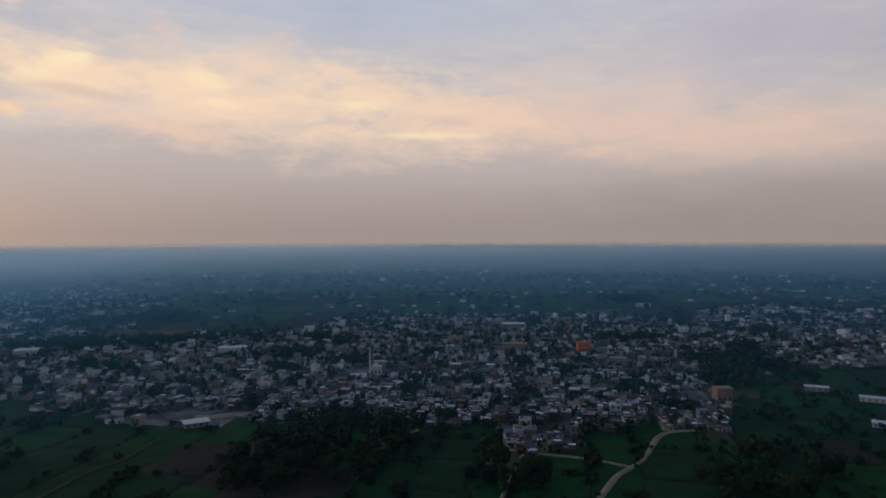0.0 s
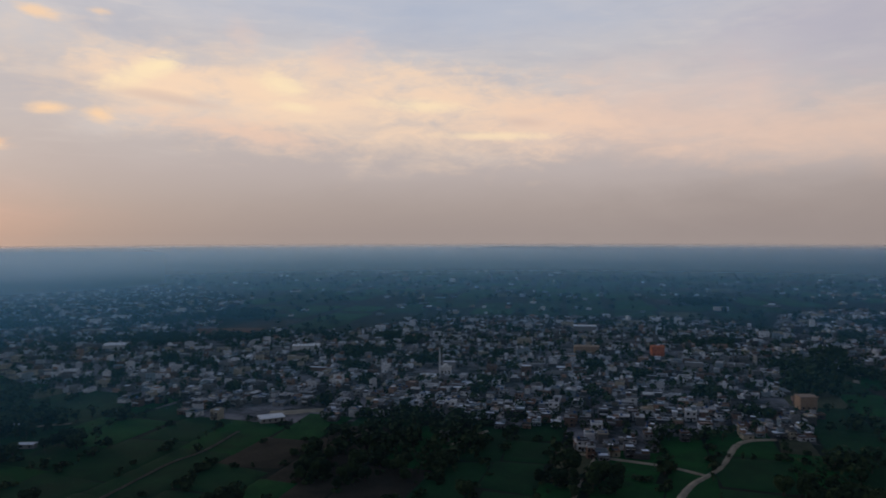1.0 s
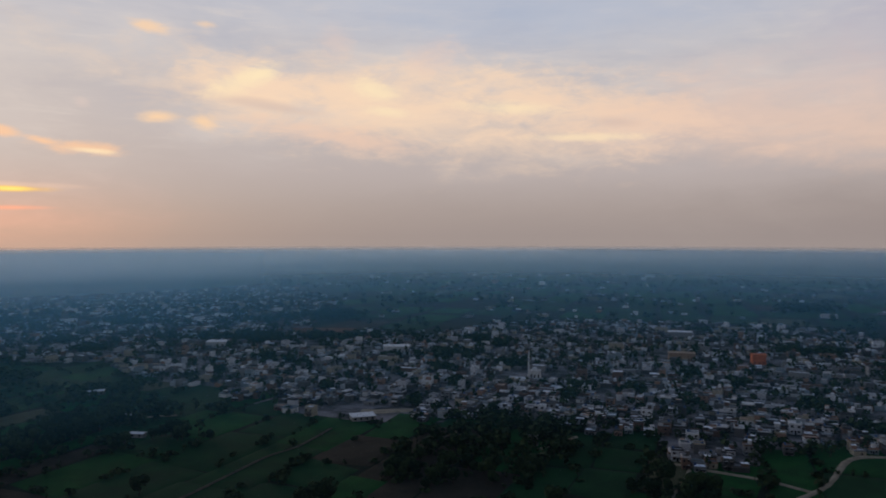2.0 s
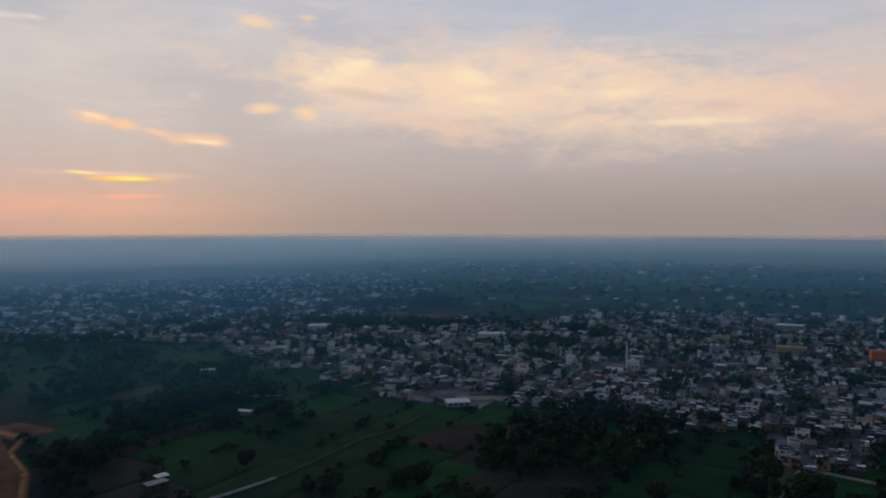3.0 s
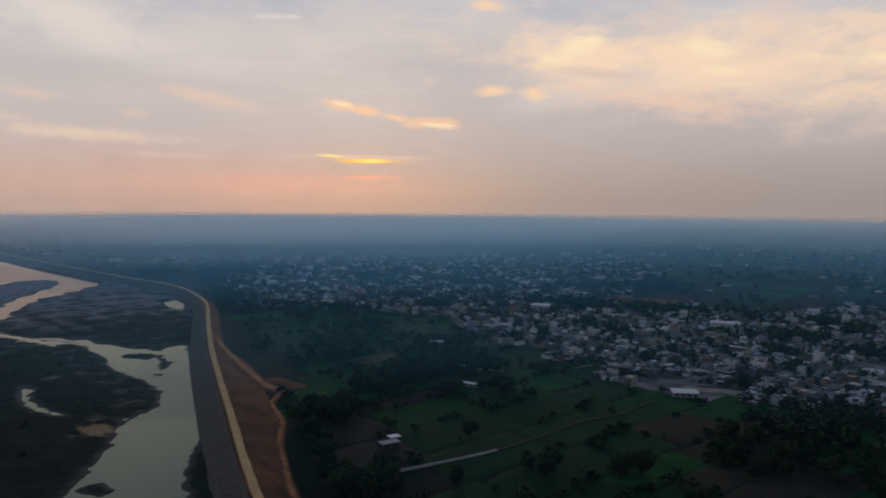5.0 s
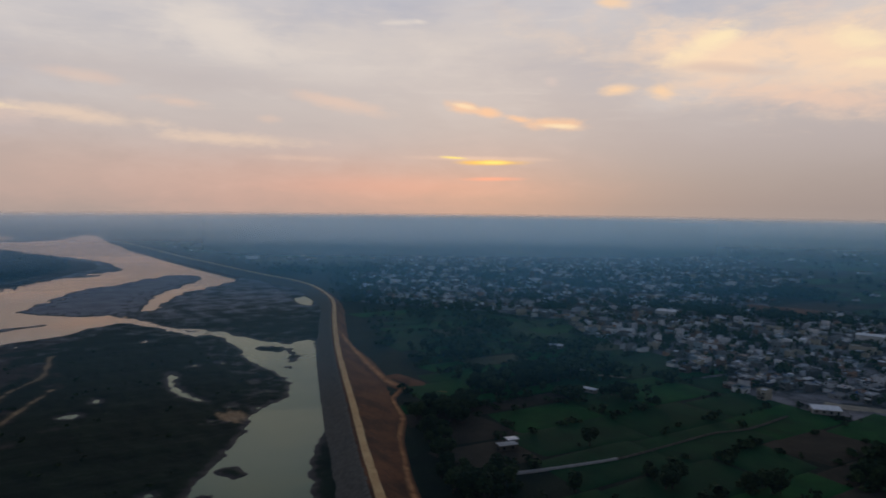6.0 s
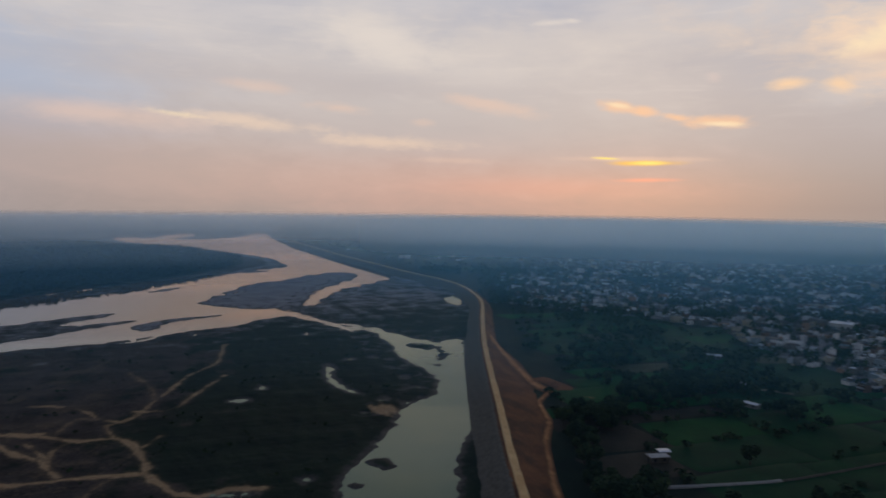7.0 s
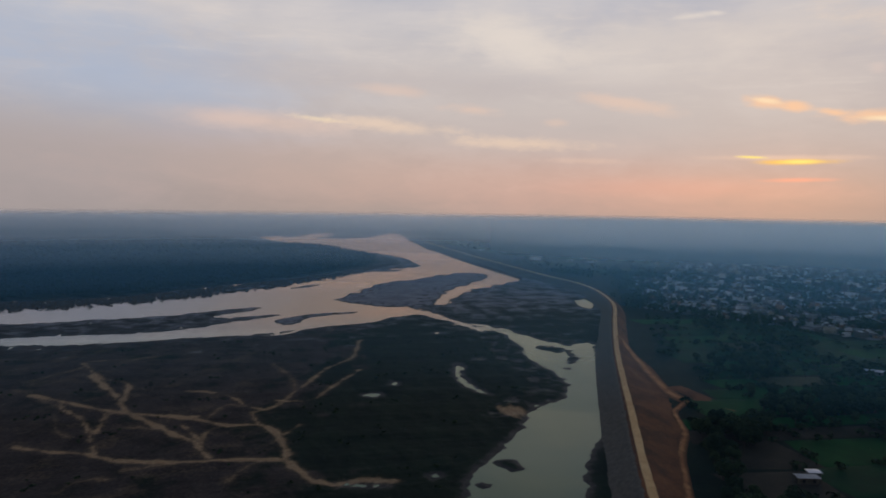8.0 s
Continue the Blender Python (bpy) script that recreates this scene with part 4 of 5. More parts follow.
def tree(rnd, r, h, leaves, kind):
    root = thing("tree", kind, "tree", "trees among the fields")
    bm = bmesh.new()
    tube(bm, 0, 0, -0.2, 0.32, h * 0.5, 0.18, 7)
    for _ in range(4):
        a, l = rnd.uniform(0, 6.28), rnd.uniform(0.5, 0.8) * r
        m = Matrix.Translation((0, 0, h * rnd.uniform(0.25, 0.42))) @ Matrix.Rotation(a, 4, "Z") @ Matrix.Rotation(radians(48), 4, "Y") @ Matrix.Translation((0, 0, l / 2))
        bmesh.ops.create_cone(bm, cap_ends=True, segments=5, radius1=0.14, radius2=0.05, depth=l, matrix=m)
    part("trunk", bm, M["bark"], root)
    v, f = crown_mesh(rnd, r, h * 0.72, h * 0.26, leaves, 0.75, 6)
    crown = new("crown", mesh_of("crown", v, f, [M["leaf"]]))
    crown.parent = root
    return root


def clump_cloud(name, label, spots, mat, per=26, seed=0, category="trees"):
    """Many far trees in one mesh: each a stem and a heap of leaf clumps."""
    r = np.random.RandomState(seed)
    n = len(spots)
    x, y, z, rad, tall = np.array(spots, float).T
    k = per
    d = r.normal(size=(n, k, 3))
    d /= np.linalg.norm(d, axis=2)[..., None]
    q = r.uniform(0.45, 1.0, (n, k, 1))
    lob = r.uniform(-0.3, 0.3, (n, k, 3))
    c = np.stack([x, y, z + tall * 0.62], -1)[:, None] + (d * q + lob) * np.stack([rad, rad, tall * 0.40], -1)[:, None]
    c[..., 2] = np.maximum(c[..., 2], z[:, None] + 0.4)
    nrm = d + r.uniform(-0.5, 0.5, d.shape) + np.array([0, 0, 0.35])
    nrm /= np.linalg.norm(nrm, axis=2)[..., None]
    u = np.cross(nrm, r.normal(size=nrm.shape))
    u /= np.linalg.norm(u, axis=2)[..., None] + 1e-9
    w = np.cross(nrm, u)
    e = (rad * 0.42)[:, None, None] * r.uniform(0.7, 1.35, (n, k, 1))
    quad = np.stack([c - u * e, c - w * e + nrm * e * 0.3, c + u * e, c + w * e + nrm * e * 0.3], 2).reshape(-1, 3)
    idx = np.arange(n * k * 4).reshape(-1, 4)
    stem = []
    for ox, oy in ((-0.25, -0.2), (0.25, -0.2), (0.0, 0.3)):
        stem += [np.stack([x + ox, y + oy, z - 0.2], -1), np.stack([x + ox * 0.5, y + oy * 0.5, z + tall * 0.55], -1)]
    sv = np.stack(stem, 1).reshape(-1, 3)
    base = len(quad)
    sf = []
    for b in range(n):
        o = base + b * 6
        sf += [(o, o + 2, o + 3, o + 1), (o + 2, o + 4, o + 5, o + 3), (o + 4, o, o + 1, o + 5)]
    me = mesh_of(name, np.concatenate([quad, sv]), np.concatenate([idx, np.array(sf)]), [mat, M["bark"]], np.r_[np.zeros(len(idx)), np.ones(len(sf))])
    return tagged(new(name, me), label, category, kind="stuff")


def scatter(poly, n, r):
    poly = np.array(poly, float)
    got = []
    while len(got) < n:
        q = r.uniform(poly.min(0), poly.max(0), (4 * n, 2))
        got += list(q[inside(q, poly)])
    return got[:n]


TR = np.random.RandomState(11)
GROVES_FIELDS = [
    ([(-332, 218), (-300, 232), (-306, 262), (-326, 300), (-352, 332), (-376, 322), (-350, 292), (-332, 262), (-338, 240)], 70),
    ([(-268, 176), (-232, 170), (-205, 190), (-212, 212), (-232, 204), (-258, 196), (-280, 206), (-296, 212)], 50),
    ([(-370, 345), (-335, 345), (-300, 400), (-330, 420), (-365, 390)], 55),
    ([(-130, 320), (-60, 330), (-40, 400), (-60, 440), (-118, 430), (-140, 380)], 110),
    ([(-118, 440), (-60, 420), (-50, 452), (-110, 470)], 30),
]
GROVES_EDGE = [
    ([(-450, 420), (-400, 400), (-360, 430), (-420, 470)], 28),
    ([(90, 330), (160, 330), (180, 380), (120, 400)], 34),
    ([(-20, 330), (20, 320), (30, 350), (0, 372)], 12),
    ([(-480, 330), (-420, 330), (-400, 380), (-470, 400)], 16),
    ([(-560, 400), (-500, 380), (-450, 430), (-520, 480)], 22),
]
GROVES = GROVES_FIELDS + GROVES_EDGE
# round clumps of trees: x, y, radius
CLUMPS_TOWN = [(-461, 971, 36), (-443, 724, 32), (-382, 752, 20), (-364, 608, 12), (-334, 597, 10), (-311, 586, 8), (-370, 533, 9), (-250, 502, 9), (-248, 645, 10), (-157, 548, 9),
               (-166, 475, 7), (-132, 646, 13), (-69, 524, 7), (-162, 760, 15), (-186, 606, 10), (-202, 782, 19), (101, 537, 15), (184, 669, 11), (120, 488, 9), (240, 637, 16)]
CLUMPS_FAR = [(252, 740, 15), (127, 793, 19), (161, 796, 16), (218, 1271, 41), (21, 638, 10), (-201, 674, 24), (-65, 690, 10), (-65, 560, 8), (-794, 479, 26), (-1135, 556, 34),
              (-1055, 644, 29), (-900, 560, 20), (-640, 640, 18), (-560, 600, 14), (60, 600, 9), (-20, 560, 8), (-700, 800, 26), (-860, 760, 28), (310, 860, 18), (380, 980, 22)]
CLUMPS_FIELD = [(-510, 458, 17), (-364, 285, 11), (-342, 330, 20), (-285, 216, 9), (-388, 452, 17), (-276, 359, 10), (-320, 262, 10), (-300, 245, 7), (-262, 196, 8), (-600, 440, 14),
                (-560, 470, 10), (-450, 380, 16), (-420, 350, 10), (-180, 262, 7), (-150, 290, 8), (170, 470, 8), (200, 440, 7), (150, 400, 10)]
near_spots = []
for x, y, r in CLUMPS_FIELD:
    near_spots += [np.array([x, y]) + TR.normal(0, r * 0.55, 2) for _ in range(int(4 + r * r / 16))]
for poly, n in GROVES:
    near_spots += scatter(poly, n, TR)
# single trees along the plot edges
for cx, cy, w, h in plots:
    q = np.array([[cx + w / 2 * TR.choice([-1, 1]) + TR.uniform(-2, 2), cy + h * TR.uniform(-0.5, 0.5)]])
    if TR.uniform() < 0.5 and not in_town(q)[0] and 150 < np.hypot(*q[0]) < 560:
        near_spots.append(q[0])
near_spots = np.array(near_spots)
d, side = to_line(near_spots, DYKE)
lane_d = np.min([to_line(near_spots, np.array(l, float))[0] for l in ([(46, 323), (67, 365), (93, 421), (104, 433)], [(-219, 235), (-207, 300), (-196, 407)], [(-258, 222), (-240, 244)])], 0)
patch_d = to_line(near_spots, np.array([(-430, 281), (-400, 276), (-352, 278), (-338, 276)], float))[0]
near_spots = near_spots[(side < 0) & (d > 30) & (lane_d > 6) & (patch_d > 17) & (to_line(near_spots, np.array([(-376, 266), (-353, 240), (-330, 228)], float))[0] > 11)]
tr = random.Random(3)
KINDS = [tree(tr, 4.2, 9.0, 420, "broad dark green tree standing in the fields"), tree(tr, 3.2, 8.0, 340, "small rounded dark green tree in the fields"),
         tree(tr, 5.0, 11.0, 520, "tall spreading dark green tree in the fields"), tree(tr, 2.4, 6.5, 260, "young dark green tree beside a plot")]
near_spots = near_spots[np.argsort(near_spots[:, 1])]
for n, (x, y) in enumerate(near_spots[:300]):
    k = KINDS[tr.choice([0, 0, 1, 1, 2, 3])]
    m = pose(x, y, 0, 0, 0, tr.uniform(0, 360)) @ Matrix.Diagonal((*[tr.uniform(0.75, 1.15)] * 3, 1))
    if n < len(KINDS):
        k = KINDS[n]
        k.matrix_basis = m
    else:
        c = copy_thing(k, m)
        c.matrix_basis = m
far_trees = [(x, y, 0.0, TR.uniform(2.2, 4.6), TR.uniform(6, 11)) for x, y in near_spots[300:]]


# ---------------------------------------------------------------- houses
def house(rnd, w, d, floors, style):
    root = thing("house", "flat-roofed plastered brick town house with parapet", "house", "town houses")
    h = 2.9 * floors
    bm = bmesh.new()
    box(bm, 0, 0, -0.2, w, d, h + 0.2, 0.06)
    part("wall", bm, M["wall"], root)
    bm = bmesh.new()
    for x, y, sx, sy in ((0, d / 2 - 0.1, w, 0.24), (0, -d / 2 + 0.1, w, 0.24), (w / 2 - 0.1, 0, 0.24, d - 0.44), (-w / 2 + 0.1, 0, 0.24, d - 0.44)):
        box(bm, x, y, h, sx + 0.06, sy, 0.95)
    part("parapet", bm, M["wall"], root)
    bm = bmesh.new()
    box(bm, 0, 0, h, w - 0.5, d - 0.5, 0.14)
    part("roof", bm, M["roof"], root)
    if style % 2:
        bm = bmesh.new()
        box(bm, w * 0.28, d * 0.24, h + 0.14, w * 0.36, d * 0.4, 2.4, 0.05)
        room = part("stair_room", bm, M["wall"], root)
        bm = bmesh.new()
        box(bm, w * 0.28, d * 0.24, h + 2.54, w * 0.36 + 0.5, d * 0.4 + 0.5, 0.16)
        part("roof_slab", bm, M["roof"], room)
    if style % 3 == 0:
        bm = bmesh.new()
        tube(bm, -w * 0.3, d * 0.25, h + 0.14, 0.7, 1.3, 0.62, 10)
        tank = part("water_tank", bm, M["tank"], root, "blue plastic water tank")
        bm = bmesh.new()
        tube(bm, -w * 0.3, d * 0.25, h + 1.44, 0.62, 0.25, 0.25, 10)
        part("lid", bm, M["tank"], tank)
    for k in range(floors):
        for sx in (-0.27, 0.27):
            bm = bmesh.new()
            box(bm, sx * w, -d / 2, 0.95 + 2.9 * k, 1.3, 0.12, 1.35)
            pane = part("window", bm, M["dark"], root, "dark window opening")
            bm = bmesh.new()
            box(bm, sx * w, -d / 2 - 0.3, 2.36 + 2.9 * k, 1.7, 0.6, 0.1)
            part("sun_shade", bm, M["wall"], pane)
        bm = bmesh.new()
        box(bm, -w / 2, -d * 0.15, 0.95 + 2.9 * k, 0.12, 1.2, 1.3)
        part("window", bm, M["dark"], root, "dark window opening")
    bm = bmesh.new()
    box(bm, 0, -d / 2, 0, 1.1, 0.14, 2.1)
    part("door", bm, M["dark"], root, "dark door")
    if floors > 1 and style % 2 == 0:
        bm = bmesh.new()
        box(bm, 0, -d / 2 - 0.6, 3.0, w * 0.8, 1.2, 0.16)
        box(bm, 0, -d / 2 - 1.15, 3.16, w * 0.8, 0.1, 0.85)
        part("balcony", bm, M["wall"], root)
    return root


HR = np.random.RandomState(21)
g = np.stack(np.meshgrid(np.arange(-1300, 640, 8.0), np.arange(380, 1500, 8.8)), -1).reshape(-1, 2)
bend = 0.25 * waves(g, 500, 40)
g = g + HR.uniform(-1.8, 1.8, g.shape) + np.stack([14 * waves(g, 260, 41), 14 * waves(g, 240, 42)], -1)
depth = np.maximum(depth_in(g, TOWN) + 10 * waves(g, 70, 44), depth_in(g, TOWN_EAST) - 6)
street = np.minimum(np.abs(waves(g, 190, 45)), np.abs(waves(g, 230, 46)))
green = waves(g, 150, 47) + 0.5 * waves(g, 60, 48)
sparse = np.clip((np.hypot(g[:, 0] + 60, g[:, 1] - 560) - 330) / 700, 0, 0.22)
BARE = np.array([(-460, 780), (-455, 850), (-400, 870), (-360, 830), (-375, 770)], float)
SQUARES = [BARE, np.array([(-215, 425), (-165, 425), (-165, 470), (-215, 455)], float), np.array([(-128, 585), (-85, 585), (-85, 620), (-128, 620)], float),
           np.array([(70, 705), (105, 705), (105, 740), (70, 740)], float), np.array([(-500, 690), (-420, 690), (-410, 740), (-500, 745)], float), np.array([(-520, 840), (-440, 960), (-500, 1040), (-560, 900)], float)]
free = np.min([-depth_in(g, b) for b in SQUARES], 0) > 5
lane_far = to_line(g, np.array([(121, 851), (130, 930), (136, 1050), (112, 1046)], float))[0] > 9
clump_free = np.min([np.hypot(g[:, 0] - x, g[:, 1] - y) - r for x, y, r in CLUMPS_TOWN + CLUMPS_FAR], 0) > 1.5
free &= clump_free
keep = (depth > 0) & (street > 0.06) & (green < 0.62 - 0.5 * sparse) & (HR.uniform(size=len(g)) > 0.2 + sparse * 0.75) & free & lane_far
houses = np.c_[g[keep], bend[keep]]
gardens = g[(depth > 0) & ~keep & free & (street > 0.05)]
# hamlets out on the plain
for hx, hy, spread, n in ((500, 1500, 160, 40), (200, 1500, 220, 24), (-100, 1700, 260, 20), (700, 1250, 140, 50), (820, 1700, 200, 40), (-350, 1400, 200, 30),
                          (60, 1240, 150, 12), (-1500, 1500, 320, 260), (-1900, 1150, 320, 260), (-1300, 2000, 500, 160), (-700, 2100, 500, 70), (-2500, 1500, 500, 120),
                          (420, 560, 60, 8), (640, 980, 120, 50), (900, 2300, 500, 40), (0, 2600, 600, 40), (-1600, 820, 190, 170), (-200, 1180, 130, 30)):
    for _ in range(n):
        a = (hx + HR.normal(0, spread), hy + HR.normal(0, spread * 0.8), HR.uniform(-0.4, 0.4))
        if not in_town(np.array([a[:2]]), 4)[0]:
            houses = np.vstack([houses, a])
d, side = to_line(houses[:, :2], DYKE)
houses = houses[(side < 0) & (d > 45)]
order = np.argsort(houses[:, 1] + 0.25 * np.abs(houses[:, 0]))
houses = houses[order]
hr = random.Random(8)
PLANS = [house(hr, w, d, f, n) for n, (w, d, f) in enumerate(((7.0, 7.6, 1), (6.2, 7.0, 2), (7.4, 6.2, 1), (6.8, 7.4, 1), (5.4, 6.8, 2), (7.8, 7.6, 1), (5.8, 6.0, 2), (6.6, 7.2, 1)))]
for n, (x, y, a) in enumerate(houses[:300]):
    m = pose(x, y, 0, 0, 0, math.degrees(a) + hr.choice([0, 0, 0, 90, -90, 180])) @ Matrix.Diagonal((hr.uniform(0.6, 1.3), hr.uniform(0.7, 1.15), hr.uniform(0.75, 1.05), 1))
    if n < len(PLANS):
        PLANS[n].matrix_basis = m
    else:
        c = copy_thing(PLANS[hr.randrange(len(PLANS))], m)
        c.matrix_basis = m


def far_town(spots, seed):
    """The rest of the houses: parapet boxes with sunk roofs, stair rooms and window holes."""
    r = np.random.RandomState(seed)
    v, f, mi = [], [], []
    for x, y, a in spots:
        away = math.hypot(x, y)
        if away > 950 and r.uniform() < 0.12:
            continue
        grow = 1.0 if away < 950 else 1.3
        w, d = grow * r.choice([1.5, 2.6, 3.6, 5.6, 8.0], p=[0.24, 0.3, 0.27, 0.14, 0.05]) * r.uniform(0.8, 1.2), grow * r.uniform(1.8, 4.4)
        h = r.choice([2.4, 2.8, 3.2, 5.4, 8.0], p=[0.42, 0.33, 0.14, 0.09, 0.02])
        a += r.uniform(-0.06, 0.06) + r.choice([0.0, 0.0, 0.0, 1.5708])
        c, s = math.cos(a), math.sin(a)
        at = lambda u, t, z: (x + u * c - t * s, y + u * s + t * c, z)  # noqa: E731
        o = len(v)
        for z, k in ((-0.3, 0.0), (h + 0.6, 0.0), (h + 0.6, 0.28), (h, 0.28)):
            v += [at(-w + k, -d + k, z), at(w - k, -d + k, z), at(w - k, d - k, z), at(-w + k, d - k, z)]
        for ring_ in range(3):
            for k in range(4):
                n = (k + 1) % 4
                f.append((o + ring_ * 4 + k, o + ring_ * 4 + n, o + ring_ * 4 + 4 + n, o + ring_ * 4 + 4 + k))
                mi.append(0)
        if r.uniform() < 0.45:
            # a lean-to or yard wall of another builder
            b, e, u, t, low = len(v), r.uniform(1.0, 2.4), r.uniform(1.0, 2.6), r.choice([-1, 1]), r.uniform(1.6, 2.8)
            cx_, cy_ = (t * (w + e), r.uniform(-0.5, 0.5) * d) if r.uniform() < 0.5 else (r.uniform(-0.5, 0.5) * w, t * (d + u))
            for z in (-0.2, low):
                v += [at(cx_ - e, cy_ - u, z), at(cx_ + e, cy_ - u, z), at(cx_ + e, cy_ + u, z), at(cx_ - e, cy_ + u, z)]
            f += [(b + k, b + (k + 1) % 4, b + 4 + (k + 1) % 4, b + 4 + k) for k in range(4)] + [(b + 4, b + 5, b + 6, b + 7)]
            mi += [0] * 4 + [1]
        o2 = len(v)
        v += [v[o + 12 + k] for k in range(4)]
        f.append((o2, o2 + 1, o2 + 2, o2 + 3))
        mi.append(1)
        if r.uniform() < 0.28:
            o, bx, by, bw, bd = len(v), r.uniform(-0.5, 0.5) * w, r.uniform(-0.5, 0.5) * d, w * 0.4, d * 0.4
            for z in (h - 0.05, h + 2.6):
                v += [at(bx - bw, by - bd, z), at(bx + bw, by - bd, z), at(bx + bw, by + bd, z), at(bx - bw, by + bd, z)]
            f += [(o + k, o + (k + 1) % 4, o + 4 + (k + 1) % 4, o + 4 + k) for k in range(4)] + [(o + 4, o + 5, o + 6, o + 7)]
            mi += [0] * 5
        if math.hypot(x, y) < 950:
            for k in range(int(h // 3.1)):
                for side_ in range(2):
                    for u in (-0.5, 0.5):
                        o, z = len(v), 0.9 + 3.1 * k
                        if side_:
                            v += [at(u * w - 0.6, -d - 0.04, z), at(u * w + 0.6, -d - 0.04, z), at(u * w + 0.6, -d - 0.04, z + 1.4), at(u * w - 0.6, -d - 0.04, z + 1.4)]
                        else:
                            v += [at(-w - 0.04, u * d + 0.6, z), at(-w - 0.04, u * d - 0.6, z), at(-w - 0.04, u * d - 0.6, z + 1.4), at(-w - 0.04, u * d + 0.6, z + 1.4)]
                        f.append((o, o + 1, o + 2, o + 3))
                        mi.append(2)
    me = mesh_of("town_houses", v, f, [M["walls"], M["roofs"], M["dark"]], mi)
    return tagged(new("town_houses", me), "dense flat-roofed town houses fading into the distance", "houses", kind="stuff")


far_town(houses[300:], 4)

# trees in the town's gaps, along the far fields and on the plain
corners = g[keep] + np.array([4.0, 4.4]) + HR.uniform(-1.0, 1.0, (keep.sum(), 2))
leafy_part = waves(corners, 110, 49) + 0.6 * waves(corners, 40, 50)
for (x, y), k in zip(corners, leafy_part):
    if HR.uniform() < 0.34 + 0.3 * k:
        far_trees.append((x, y, 0.0, TR.uniform(1.3, 2.9), TR.uniform(3.5, 7.5)))
for x, y in gardens[HR.uniform(size=len(gardens)) < 0.6]:
    far_trees.append((x, y, 0.0, TR.uniform(1.8, 4.2), TR.uniform(4.5, 9.5)))
for line, n, wide in (([(-1700, 740), (-1600, 830), (-1416, 901), (-1257, 978)], 520, 24), ([(-1150, 640), (-1080, 600), (-1000, 580), (-860, 500)], 80, 14),
                      ([(-1650, 905), (-1432, 969), (-1391, 1040), (-1278, 1123)], 420, 16), ([(-1510, 570), (-1495, 650), (-1480, 720)], 120, 16), ([(-1180, 694), (-1047, 733)], 60, 12), ([(-500, 700), (-440, 712), (-415, 745)], 60, 14), ([(-545, 860), (-500, 930), (-460, 1000)], 120, 24), ([(170, 560), (200, 640), (236, 700)], 90, 18),
                      ([(-360, 740), (-320, 770), (-270, 790)], 50, 10), ([(-740, 430), (-680, 470), (-600, 510)], 40, 8)):
    pts = evened(np.array(line, float), 2.0)
    for _ in range(n):
        q = pts[TR.randint(len(pts))] + TR.normal(0, wide * 0.6, 2)
        far_trees.append((*q, 0.0, TR.uniform(2.8, 5.2), TR.uniform(7, 12)))
for x, y, r in CLUMPS_TOWN + CLUMPS_FAR:
    for _ in range(int(5 + r * r / 9)):
        q = np.array([x, y]) + TR.normal(0, r * 0.5, 2)
        far_trees.append((*q, 0.0, TR.uniform(2.4, 4.4), TR.uniform(6, 10.5)))
q = np.stack([TR.uniform(-3800, 2600, 14000), TR.uniform(480, 4300, 14000)], -1)
dq, sq = to_line(q, DYKE)
ok = (sq < 0) & (dq > 50) & ~in_town(q, 8) & (np.hypot(q[:, 0], q[:, 1]) < 4500) & (waves(q, 420, 60) + 0.6 * waves(q, 140, 61) > -0.1)
for x, y in q[ok]:
    k = 1 + math.hypot(x, y) / 5000
    far_trees.append((x, y, 0.0, TR.uniform(2.5, 5.0) * k, TR.uniform(6, 10)))
far_trees = [t for t in far_trees if not (-128 < t[0] < -85 and 585 < t[1] < 620)]
clump_cloud("far_trees", "scattered dark trees across the town and plain", far_trees, M["leaves"], 16, 5)

# bushes and scrub along the plot edges
hedge = []
for cx, cy, w, h in plots:
    if 180 < math.hypot(cx, cy) < 850:
        for _ in range(TR.randint(2, 14)):
            e = TR.choice([-1, 1])
            hedge.append((cx + e * w / 2 + TR.normal(0, 1.2), cy + TR.uniform(-0.5, 0.5) * h))
        for _ in range(TR.randint(0, 8)):
            hedge.append((cx + TR.uniform(-0.5, 0.5) * w, cy + TR.choice([-1, 1]) * h / 2 + TR.normal(0, 1.2)))
for poly, n in GROVES:
    hedge += [tuple(p) for p in scatter(poly, n, TR)]
hedge = np.array(hedge)
dh, sh = to_line(hedge, DYKE)
hedge = hedge[(sh < 0) & (dh > 33) & (to_line(hedge, np.array([(-430, 281), (-400, 276), (-352, 278), (-338, 276)], float))[0] > 15) & ~in_town(hedge, -4) & (waves(hedge, 90, 72) + 0.5 * waves(hedge, 35, 73) > -0.3)]
clump_cloud("bushes", "dark hedges and bushes between the plots", [(x, y, 0.0, TR.uniform(1.0, 3.6), TR.uniform(1.4, 4.4)) for x, y in hedge], M["leaves"], 14, 9, "bushes")

# the forest on the far bank
q = np.concatenate([np.stack([TR.uniform(-1500, -905, 2600), TR.uniform(-900, 260, 2600)], -1), np.stack([TR.uniform(-3800, -1300, 5200), TR.uniform(-3000, 260, 5200)], -1),
                    evened(WOOD[:90], 5.0) + TR.normal(0, 2.5, evened(WOOD[:90], 5.0).shape)])
wood = depth_in(q, WOOD)
spots = [(x, y, -0.6, TR.uniform(5, 8) * (1 + max(0, math.hypot(x, y) - 900) / 1500), TR.uniform(8, 13)) for (x, y), k in zip(q, wood) if k > -6]
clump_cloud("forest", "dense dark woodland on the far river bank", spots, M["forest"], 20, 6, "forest")
